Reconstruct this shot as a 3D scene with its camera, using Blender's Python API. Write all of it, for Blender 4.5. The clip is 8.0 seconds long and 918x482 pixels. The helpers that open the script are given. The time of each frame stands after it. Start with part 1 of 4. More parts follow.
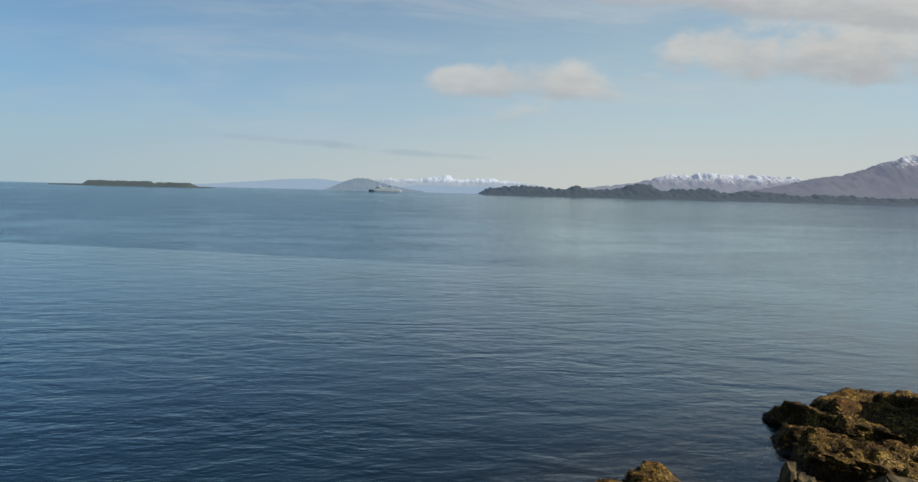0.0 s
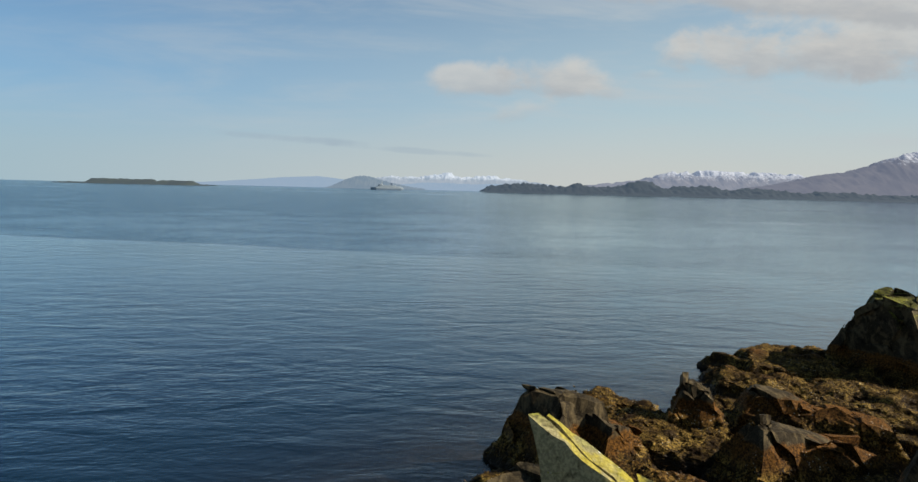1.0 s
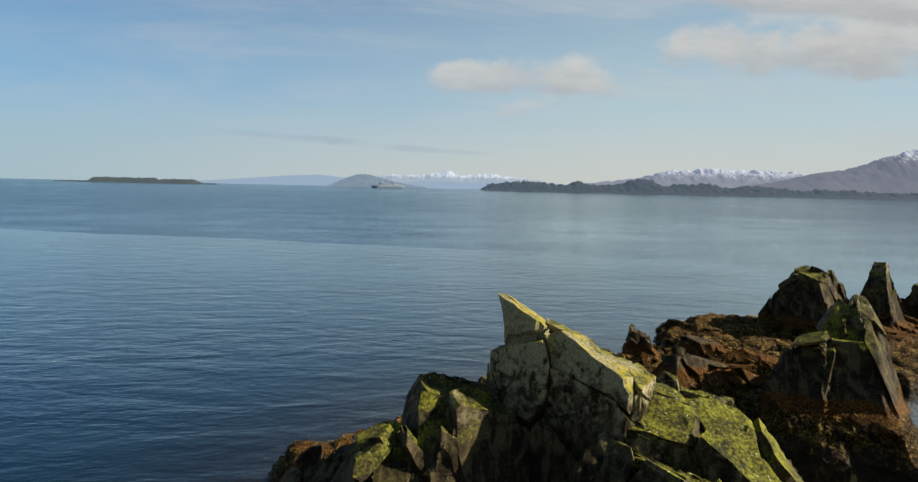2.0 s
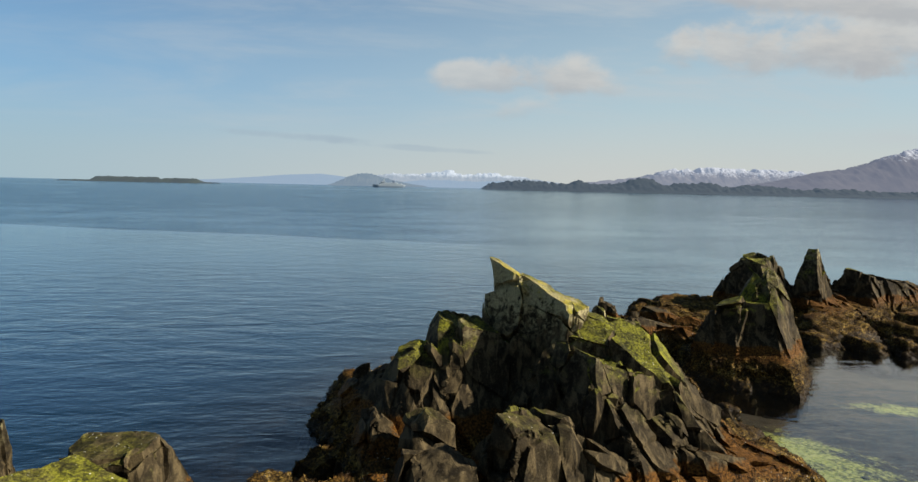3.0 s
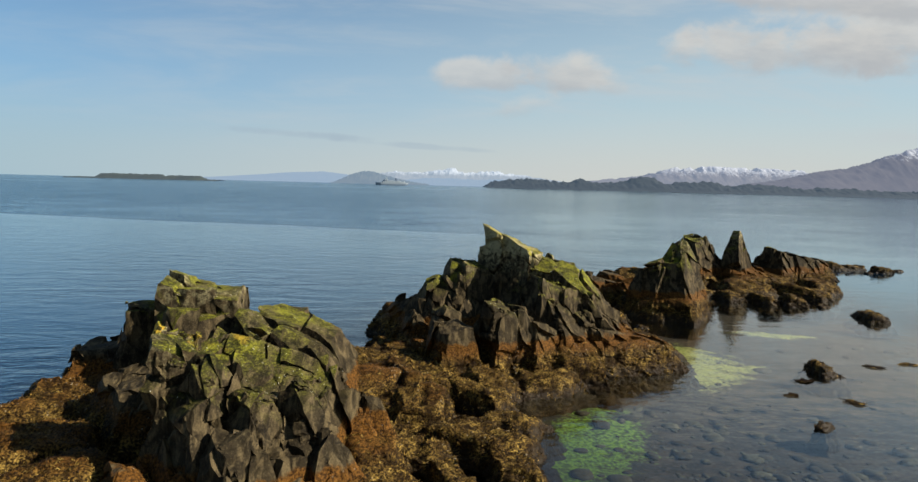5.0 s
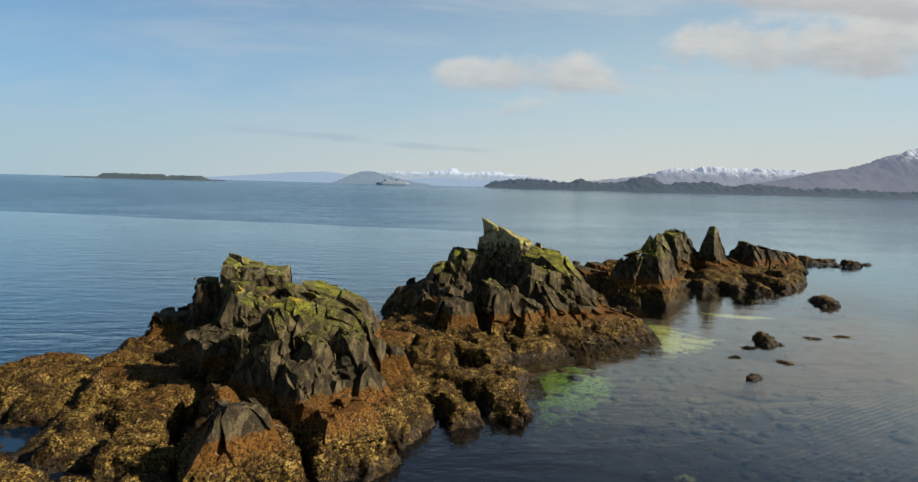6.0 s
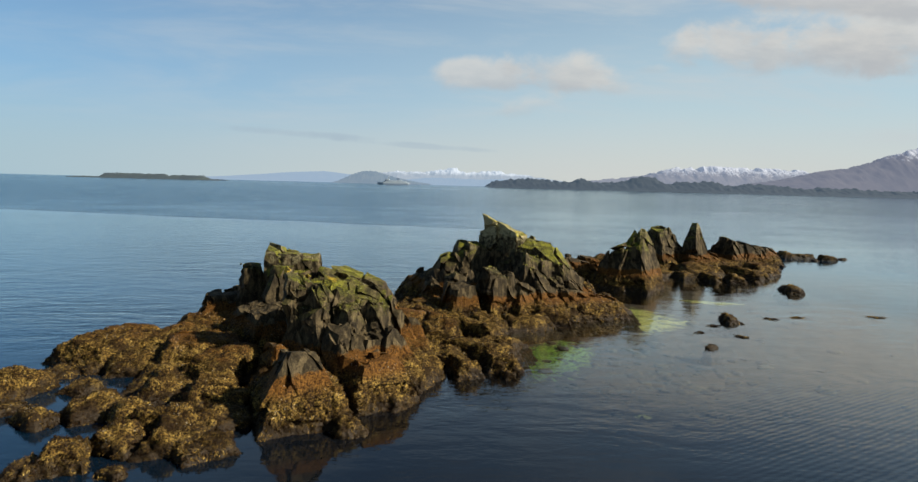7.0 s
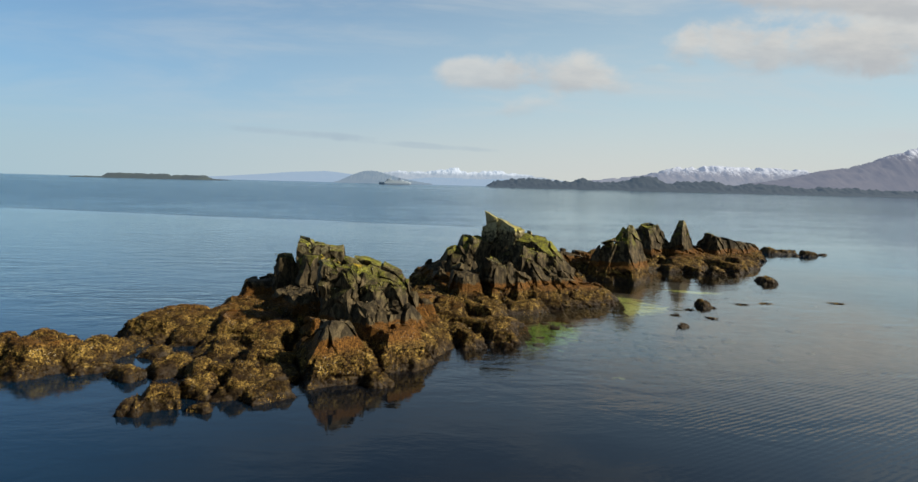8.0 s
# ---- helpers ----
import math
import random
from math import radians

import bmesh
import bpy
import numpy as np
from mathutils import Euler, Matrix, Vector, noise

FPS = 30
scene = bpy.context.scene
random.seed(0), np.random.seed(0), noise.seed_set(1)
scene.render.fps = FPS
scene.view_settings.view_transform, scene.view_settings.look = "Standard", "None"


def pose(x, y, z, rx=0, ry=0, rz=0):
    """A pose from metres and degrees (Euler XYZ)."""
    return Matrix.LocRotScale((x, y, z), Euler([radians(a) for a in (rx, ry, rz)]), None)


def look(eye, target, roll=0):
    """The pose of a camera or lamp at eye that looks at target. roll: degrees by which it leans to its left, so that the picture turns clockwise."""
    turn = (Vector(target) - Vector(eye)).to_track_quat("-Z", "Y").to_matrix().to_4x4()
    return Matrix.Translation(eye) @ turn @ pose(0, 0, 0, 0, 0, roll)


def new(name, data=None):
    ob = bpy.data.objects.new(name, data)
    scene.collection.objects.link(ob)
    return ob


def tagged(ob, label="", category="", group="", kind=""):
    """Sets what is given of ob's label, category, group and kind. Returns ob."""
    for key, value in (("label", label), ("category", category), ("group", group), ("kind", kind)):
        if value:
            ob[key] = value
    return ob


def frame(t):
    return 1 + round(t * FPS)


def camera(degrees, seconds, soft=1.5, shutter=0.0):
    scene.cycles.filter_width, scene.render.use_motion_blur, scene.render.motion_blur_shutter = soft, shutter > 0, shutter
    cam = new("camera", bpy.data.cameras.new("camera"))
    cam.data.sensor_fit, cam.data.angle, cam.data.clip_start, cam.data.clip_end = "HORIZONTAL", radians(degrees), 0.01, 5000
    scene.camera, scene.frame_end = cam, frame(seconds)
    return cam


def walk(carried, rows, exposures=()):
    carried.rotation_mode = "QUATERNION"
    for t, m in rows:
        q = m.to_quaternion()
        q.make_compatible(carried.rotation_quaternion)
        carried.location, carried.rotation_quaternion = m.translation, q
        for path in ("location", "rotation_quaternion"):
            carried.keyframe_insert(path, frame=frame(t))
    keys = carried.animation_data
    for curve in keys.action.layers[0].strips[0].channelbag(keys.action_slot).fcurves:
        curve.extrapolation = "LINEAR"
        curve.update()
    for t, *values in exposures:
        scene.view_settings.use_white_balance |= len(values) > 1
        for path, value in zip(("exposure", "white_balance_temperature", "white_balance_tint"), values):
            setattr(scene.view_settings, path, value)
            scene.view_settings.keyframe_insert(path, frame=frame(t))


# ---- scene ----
cam = camera(73.7, 8.0)
PATH = [
    (0, (0.156, 19.473, 8.797), (0.275, 21.463, 8.637), 1.45),
    (0.5, (-0.07, 15.915, 8.821), (0.046, 17.905, 8.657), 1.42),
    (1, (-0.302, 12.315, 8.844), (-0.188, 14.304, 8.676), 1.38),
    (1.5, (-0.556, 8.667, 8.839), (-0.443, 10.656, 8.667), 1.33),
    (3, (-1.361, -2.129, 8.854), (-1.252, -0.14, 8.677), 1.3),
    (3.5, (-1.566, -5.504, 8.799), (-1.459, -3.515, 8.618), 1.33),
    (4, (-1.763, -8.687, 8.697), (-1.659, -6.698, 8.514), 1.4),
    (4.5, (-1.963, -11.749, 8.618), (-1.86, -9.761, 8.435), 1.46),
    (6, (-2.541, -20.361, 8.522), (-2.44, -18.371, 8.339), 1.5),
    (6.5, (-2.755, -23.064, 8.531), (-2.656, -21.075, 8.347), 1.52),
    (7, (-2.998, -25.703, 8.547), (-2.9, -23.714, 8.363), 1.5),
    (7.5, (-3.256, -28.317, 8.571), (-3.16, -26.328, 8.386), 1.48),
    (8, (-3.52, -30.904, 8.604), (-3.426, -28.915, 8.419), 1.47),
]
walk(cam, [(t, look(eye, target, roll)) for t, eye, target, roll in PATH], [(0, 0.93), (2, 0.96), (4, 1.01), (8, 1.08)])

# ---- world, sun, exposure ----
SUN_AZ, SUN_EL = radians(104), radians(35)      # azimuth clockwise from +y, elevation


def math_node(tree, op, a, b=None, c=None, clamp=False):
    node = tree.nodes.new("ShaderNodeMath")
    node.operation, node.use_clamp = op, clamp
    for i, v in enumerate((a, b, c)):
        if v is None:
            continue
        if isinstance(v, (int, float)):
            node.inputs[i].default_value = v
        else:
            tree.links.new(v, node.inputs[i])
    return node.outputs[0]


def ramp(tree, fac, lo, hi, smooth=True, out0=0.0, out1=1.0):
    node = tree.nodes.new("ShaderNodeMapRange")
    node.interpolation_type = "SMOOTHSTEP" if smooth else "LINEAR"
    tree.links.new(fac, node.inputs[0])
    for i, v in ((1, lo), (2, hi), (3, out0), (4, out1)):
        node.inputs[i].default_value = v
    return node.outputs[0]


def mix_col(tree, fac, a, b, blend="MIX"):
    node = tree.nodes.new("ShaderNodeMix")
    node.data_type, node.blend_type = "RGBA", blend
    for i, v in ((0, fac), (6, a), (7, b)):
        if isinstance(v, (int, float)):
            node.inputs[i].default_value = v
        elif isinstance(v, tuple):
            node.inputs[i].default_value = (*v, 1)
        else:
            tree.links.new(v, node.inputs[i])
    return node.outputs[2]


def tex_noise(tree, vector, scale, detail=4.0, rough=0.55, distort=0.0):
    node = tree.nodes.new("ShaderNodeTexNoise")
    node.inputs["Scale"].default_value, node.inputs["Detail"].default_value = scale, detail
    node.inputs["Roughness"].default_value, node.inputs["Distortion"].default_value = rough, distort
    tree.links.new(vector, node.inputs["Vector"])
    return node.outputs["Fac"]


def stretched(tree, vector, sx, sy, sz, rz=0.0, loc=(0, 0, 0)):
    node = tree.nodes.new("ShaderNodeMapping")
    node.inputs["Scale"].default_value = (sx, sy, sz)
    node.inputs["Rotation"].default_value = (0, 0, radians(rz))
    node.inputs["Location"].default_value = loc
    tree.links.new(vector, node.inputs["Vector"])
    return node.outputs[0]


def build_world():
    world = bpy.data.worlds.new("sky")
    scene.world = world
    world.use_nodes = True
    tree = world.node_tree
    tree.nodes.clear()
    out = tree.nodes.new("ShaderNodeOutputWorld")
    back = tree.nodes.new("ShaderNodeBackground")
    tree.links.new(back.outputs[0], out.inputs[0])
    sky = tree.nodes.new("ShaderNodeTexSky")
    sky.sky_type, sky.sun_disc = "NISHITA", False
    sky.sun_elevation, sky.sun_rotation = SUN_EL, SUN_AZ
    sky.air_density, sky.dust_density, sky.ozone_density = 1.0, 1.2, 2.0
    co = tree.nodes.new("ShaderNodeTexCoord").outputs["Generated"]
    sep = tree.nodes.new("ShaderNodeSeparateXYZ")
    tree.links.new(co, sep.inputs[0])
    dx, dy, dz = sep.outputs
    # coordinates on a plane of cloud: to the side and up, over the distance ahead
    ahead = math_node(tree, "MAXIMUM", math_node(tree, "ABSOLUTE", dy), 0.15)
    u = math_node(tree, "DIVIDE", dx, ahead)
    v = math_node(tree, "DIVIDE", dz, ahead)
    uv = tree.nodes.new("ShaderNodeCombineXYZ")
    tree.links.new(u, uv.inputs[0])
    tree.links.new(v, uv.inputs[1])
    tree.links.new(ramp(tree, dy, -0.2, 0.2), uv.inputs[2])
    uv = uv.outputs[0]
    side = ramp(tree, u, -0.95, 0.45, True, 0.0, 1.0)
    base = mix_col(tree, 1.0, sky.outputs[0], SKY_GAIN, "MULTIPLY")
    # a thin veil of high cloud lightens the lower sky, most towards the sun's side
    veil = math_node(tree, "MULTIPLY", ramp(tree, math_node(tree, "MULTIPLY_ADD", side, -0.12, dz), 0.42, -0.10), math_node(tree, "MULTIPLY_ADD", side, 0.16, 0.74))
    base = mix_col(tree, veil, base, mix_col(tree, side, VEIL_BLUE, VEIL_PALE))
    low = ramp(tree, dz, 0.0, 0.15, True, 1.0, 0.0)
    base = mix_col(tree, math_node(tree, "MULTIPLY", low, 0.85), base, mix_col(tree, side, HAZE_BLUE, HAZE_WARM))
    # thin streaks of high cloud
    streak = tex_noise(tree, stretched(tree, uv, 1.0, 5.5, 1.0, -7), 2.6, 6.0, 0.62, 0.4)
    thin = math_node(tree, "MULTIPLY", ramp(tree, streak, 0.42, 0.75), math_node(tree, "MULTIPLY_ADD", side, 0.45, 0.12))
    thin = math_node(tree, "MULTIPLY", thin, ramp(tree, dz, 0.0, 0.10))
    base = mix_col(tree, thin, base, (5.3, 5.7, 5.9))
    # a few heaps of fair-weather cloud
    lump = tex_noise(tree, stretched(tree, uv, 1.0, 1.5, 1.0), 9.0, 7.0, 0.58, 0.2)
    wisp = tex_noise(tree, stretched(tree, uv, 1.0, 3.0, 1.0, 0, (3, 1, 0)), 11.0, 7.0, 0.6)
    for cu, cv, ru, rv, rise, amount, full in CLOUDS:
        eu = math_node(tree, "DIVIDE", math_node(tree, "SUBTRACT", u, cu), ru)
        ev = math_node(tree, "DIVIDE", math_node(tree, "SUBTRACT", math_node(tree, "SUBTRACT", v, cv), math_node(tree, "MULTIPLY", math_node(tree, "SUBTRACT", u, cu), rise)), rv)
        d = math_node(tree, "ADD", math_node(tree, "MULTIPLY", eu, eu), math_node(tree, "MULTIPLY", ev, ev))
        body = math_node(tree, "SUBTRACT", math_node(tree, "MULTIPLY_ADD", lump, 4.4, full - 1.35), d)
        mask = math_node(tree, "MULTIPLY", ramp(tree, body, -0.25, 1.15), amount)
        shade = ramp(tree, math_node(tree, "MULTIPLY_ADD", wisp, 0.9, math_node(tree, "MULTIPLY", ev, 0.35)), 0.05, 0.75)
        tone = mix_col(tree, shade, CLOUD_DARK, CLOUD_LIT) if rv > 0.008 else (3.5, 4.4, 5.2)
        base = mix_col(tree, mask, base, tone)
    tree.links.new(base, back.inputs[0])
    back.inputs[1].default_value = 0.051


SKY_GAIN = (0.73, 0.96, 1.06)
VEIL_BLUE, VEIL_PALE = (2.5, 4.35, 6.7), (4.9, 6.2, 6.7)
HAZE_BLUE, HAZE_WARM = (3.8, 5.2, 5.8), (6.0, 6.0, 5.6)
CLOUD_LIT, CLOUD_DARK = (6.3, 6.2, 5.9), (4.4, 4.6, 4.8)
CLOUDS = (      # side, height, half width, half height, tilt, cover, fullness
    (0.085, 0.178, 0.085, 0.026, 0.05, 0.75, 0.3), (0.21, 0.186, 0.105, 0.032, -0.10, 0.85, 0.2), (0.15, 0.128, 0.060, 0.020, 0.25, 0.5, 0.1),
    (0.62, 0.235, 0.22, 0.040, 0.03, 0.85, 0.5), (0.82, 0.262, 0.30, 0.050, 0.0, 0.85, 0.6), (0.85, 0.325, 0.55, 0.036, -0.03, 0.9, 0.8), (-0.20, 0.074, 0.15, 0.007, -0.05, 0.6, 0.0),
    (-0.01, 0.060, 0.16, 0.005, -0.04, 0.4, 0.0), (0.36, 0.195, 0.035, 0.010, 0.0, 0.4, 0.0))
build_world()

sun = new("sun", bpy.data.lights.new("sun", "SUN"))
sun.data.energy, sun.data.angle, sun.data.color = 5.0, radians(0.6), (1.0, 0.92, 0.80)
sun_way = Vector((math.sin(SUN_AZ) * math.cos(SUN_EL), math.cos(SUN_AZ) * math.cos(SUN_EL), math.sin(SUN_EL)))
sun.matrix_world = look(sun_way * 100, (0, 0, 0))


# ---- materials ----
def material(name):
    mat = bpy.data.materials.new(name)
    mat.use_nodes = True
    tree = mat.node_tree
    tree.nodes.clear()
    out = tree.nodes.new("ShaderNodeOutputMaterial")
    bsdf = tree.nodes.new("ShaderNodeBsdfPrincipled")
    tree.links.new(bsdf.outputs[0], out.inputs[0])
    return mat, tree, bsdf, out


def place_of(tree):
    geo = tree.nodes.new("ShaderNodeNewGeometry")
    sep = tree.nodes.new("ShaderNodeSeparateXYZ")
    tree.links.new(geo.outputs["Position"], sep.inputs[0])
    return geo, geo.outputs["Position"], sep.outputs


def bump(tree, bsdf, height, distance, strength=1.0, normal=None):
    node = tree.nodes.new("ShaderNodeBump")
    node.inputs["Strength"].default_value, node.inputs["Distance"].default_value = strength, distance
    tree.links.new(height, node.inputs["Height"])
    if normal is not None:
        tree.links.new(normal, node.inputs["Normal"])
    if bsdf is not None:
        tree.links.new(node.outputs[0], bsdf.inputs["Normal"])
    return node.outputs[0]


def shore_rock_material():
    """Slate with lichen and turf above the tide, a rusty film at the tide's top and rockweed below it."""
    mat, t, bsdf, _ = material("shore_rock")
    geo, p, (px, py, pz) = place_of(t)
    nsep = t.nodes.new("ShaderNodeSeparateXYZ")
    t.links.new(geo.outputs["Normal"], nsep.inputs[0])
    up = nsep.outputs[2]
    big = tex_noise(t, p, 0.45, 4)
    mid = tex_noise(t, p, 2.2, 5, 0.6)
    fine = tex_noise(t, p, 14, 5, 0.65)
    grain = tex_noise(t, p, 60, 3, 0.6)
    bed = tex_noise(t, stretched(t, p, 2.6, 1.0, 0.8, 20), 1.6, 5, 0.6, 0.6)
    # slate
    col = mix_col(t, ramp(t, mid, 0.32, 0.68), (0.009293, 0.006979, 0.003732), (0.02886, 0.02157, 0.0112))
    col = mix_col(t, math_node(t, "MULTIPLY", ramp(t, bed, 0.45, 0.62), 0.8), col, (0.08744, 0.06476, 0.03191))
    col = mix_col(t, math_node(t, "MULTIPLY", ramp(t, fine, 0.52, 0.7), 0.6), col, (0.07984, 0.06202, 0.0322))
    crack = t.nodes.new("ShaderNodeTexVoronoi")
    crack.feature, crack.inputs["Scale"].default_value = "DISTANCE_TO_EDGE", 2.6
    t.links.new(stretched(t, p, 2.2, 1.0, 0.75, 20), crack.inputs["Vector"])
    joint = math_node(t, "MULTIPLY", ramp(t, crack.outputs["Distance"], 0.035, 0.008), ramp(t, tex_noise(t, p, 0.9, 3), 0.52, 0.62))
    # pale crust of lichen high up
    crust = math_node(t, "MULTIPLY", ramp(t, math_node(t, "ADD", tex_noise(t, p, 4.5, 6, 0.7), ramp(t, pz, 4.5, 5.7, True, 0.0, 0.16)), 0.46, 0.64), ramp(t, pz, 3.4, 5.2))
    col = mix_col(t, math_node(t, "MULTIPLY", crust, 0.8), col, (0.31, 0.27, 0.14))
    # turf and green algae on the tops
    height = math_node(t, "MULTIPLY_ADD", big, 2.4, math_node(t, "ADD", pz, -1.2))
    top = math_node(t, "MULTIPLY", ramp(t, height, 2.5, 3.9), ramp(t, math_node(t, "MULTIPLY_ADD", mid, 0.9, math_node(t, "SUBTRACT", up, 0.45)), 0.34, 0.66))
    green = mix_col(t, ramp(t, math_node(t, "MULTIPLY_ADD", mid, 0.8, math_node(t, "MULTIPLY_ADD", big, 0.5, math_node(t, "SUBTRACT", fine, 0.65))), 0.36, 0.76), (0.0176, 0.01792, 0.00448), (0.165, 0.160, 0.015))
    patch = ramp(t, tex_noise(t, stretched(t, p, 1, 1, 1, 0, (4, 9, 2)), 0.55, 4, 0.6), 0.37, 0.52, True, 0.22, 1.0)
    col = mix_col(t, math_node(t, "MULTIPLY", math_node(t, "MULTIPLY", top, patch), 0.92), col, green)
    yellow = math_node(t, "MULTIPLY", ramp(t, tex_noise(t, p, 1.5, 5, 0.6), 0.56, 0.63), math_node(t, "MULTIPLY", ramp(t, height, 3.7, 4.6), math_node(t, "MULTIPLY", ramp(t, px, -6.5, -8.0), ramp(t, py, 5.0, 3.5))))
    crest = math_node(t, "MULTIPLY", ramp(t, tex_noise(t, p, 1.9, 4, 0.6), 0.50, 0.60), math_node(t, "MULTIPLY", ramp(t, pz, 4.7, 5.5), ramp(t, up, 0.25, 0.6)))
    col = mix_col(t, math_node(t, "MULTIPLY", crest, 0.75), col, (0.26, 0.21, 0.022))
    col = mix_col(t, math_node(t, "MULTIPLY", yellow, 0.8), col, (0.48, 0.296, 0.0288))
    # white droppings and barnacles in small spots
    vor = t.nodes.new("ShaderNodeTexVoronoi")
    vor.inputs["Scale"].default_value = 9.0
    t.links.new(p, vor.inputs["Vector"])
    spot = math_node(t, "MULTIPLY", ramp(t, vor.outputs["Distance"], 0.15, 0.08), math_node(t, "MULTIPLY", ramp(t, mid, 0.43, 0.53), ramp(t, fine, 0.45, 0.54)))
    spot = math_node(t, "MULTIPLY", spot, math_node(t, "MULTIPLY", ramp(t, up, 0.6, 0.85), ramp(t, pz, 2.4, 3.2)))
    col = mix_col(t, spot, col, (0.64, 0.624, 0.544))
    col = mix_col(t, math_node(t, "MULTIPLY", joint, 0.7), col, (0.0096, 0.008, 0.0064))
    # the tide's zones
    tide = math_node(t, "MULTIPLY_ADD", mid, 0.55, math_node(t, "MULTIPLY_ADD", big, 0.5, math_node(t, "ADD", pz, -0.42)))
    rust = mix_col(t, ramp(t, fine, 0.35, 0.65), (0.0144, 0.00608, 0.00128), (0.112, 0.050, 0.0095))
    col = mix_col(t, ramp(t, tide, 1.93, 1.80), col, rust)
    weed = mix_col(t, ramp(t, fine, 0.40, 0.66), (0.0046, 0.0026, 0.0010), (0.102, 0.0588, 0.0126))
    weed = mix_col(t, ramp(t, mid, 0.42, 0.66), weed, mix_col(t, ramp(t, fine, 0.4, 0.6), (0.014, 0.0082, 0.0022), (0.246, 0.1584, 0.036)))
    weed = mix_col(t, ramp(t, tex_noise(t, p, 0.9, 4, 0.6), 0.50, 0.62, True, 0.0, 0.85), weed, (0.0112, 0.00608, 0.00192))
    col = mix_col(t, ramp(t, tide, 1.52, 1.05), col, weed)
    shell = math_node(t, "MULTIPLY", ramp(t, vor.outputs["Distance"], 0.22, 0.14), math_node(t, "MULTIPLY", ramp(t, tex_noise(t, p, 1.1, 3), 0.52, 0.62), ramp(t, tide, 2.0, 1.5)))
    col = mix_col(t, math_node(t, "MULTIPLY", shell, 0.6), col, (0.416, 0.376, 0.288))
    wet = ramp(t, tide, 0.70, 0.25)
    col = mix_col(t, math_node(t, "MULTIPLY", wet, 0.9), col, (0.016, 0.0112, 0.0064))
    speck = mix_col(t, ramp(t, tex_noise(t, p, 26, 3, 0.7), 0.36, 0.64), (0.72, 0.72, 0.72), (1.28, 1.28, 1.28))
    col = mix_col(t, 1.0, col, speck, "MULTIPLY")
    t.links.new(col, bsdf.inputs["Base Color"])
    t.links.new(math_node(t, "MULTIPLY_ADD", wet, -0.35, 0.80), bsdf.inputs["Roughness"])
    bsdf.inputs["Specular IOR Level"].default_value = 0.07
    rise = math_node(t, "ADD", math_node(t, "MULTIPLY", fine, 0.7), math_node(t, "MULTIPLY", grain, 0.22))
    rise = math_node(t, "ADD", rise, math_node(t, "MULTIPLY", ramp(t, crack.outputs["Distance"], 0.0, 0.05), 0.25))
    tuft = math_node(t, "MULTIPLY", ramp(t, tide, 1.5, 0.9), tex_noise(t, p, 8.0, 4, 0.6))
    rise = math_node(t, "ADD", math_node(t, "MULTIPLY", rise, 0.7), math_node(t, "MULTIPLY", tuft, 3.0))
    bump(t, bsdf, rise, 0.028, 0.7)
    return mat


def rockweed_material():
    mat, t, bsdf, _ = material("rockweed")
    geo, p, (px, py, pz) = place_of(t)
    rnd = geo.outputs["Random Per Island"]
    ramp_node = t.nodes.new("ShaderNodeValToRGB")
    cr = ramp_node.color_ramp
    cr.elements[0].position, cr.elements[0].color = 0.0, (0.0096, 0.00512, 0.00192, 1)
    cr.elements[1].position, cr.elements[1].color = 1.0, (0.312, 0.2145, 0.0598, 1)
    for at, c in ((0.42, (0.030, 0.0170, 0.0048, 1)), (0.70, (0.0875, 0.05125, 0.01188, 1)), (0.88, (0.1885, 0.1209, 0.0286, 1))):
        cr.elements.new(at).color = c
    clump = tex_noise(t, p, 3.2, 4, 0.6)
    tone = math_node(t, "ADD", math_node(t, "MULTIPLY", rnd, 0.20), ramp(t, clump, 0.34, 0.66, True, 0.0, 0.80))
    t.links.new(tone, ramp_node.inputs[0])
    big = tex_noise(t, p, 0.8, 3)
    col = mix_col(t, ramp(t, big, 0.60, 0.43), ramp_node.outputs[0], (0.0136, 0.00688, 0.00208))
    t.links.new(col, bsdf.inputs["Base Color"])
    bsdf.inputs["Roughness"].default_value = 0.6
    bsdf.inputs["Specular IOR Level"].default_value = 0.06
    return mat


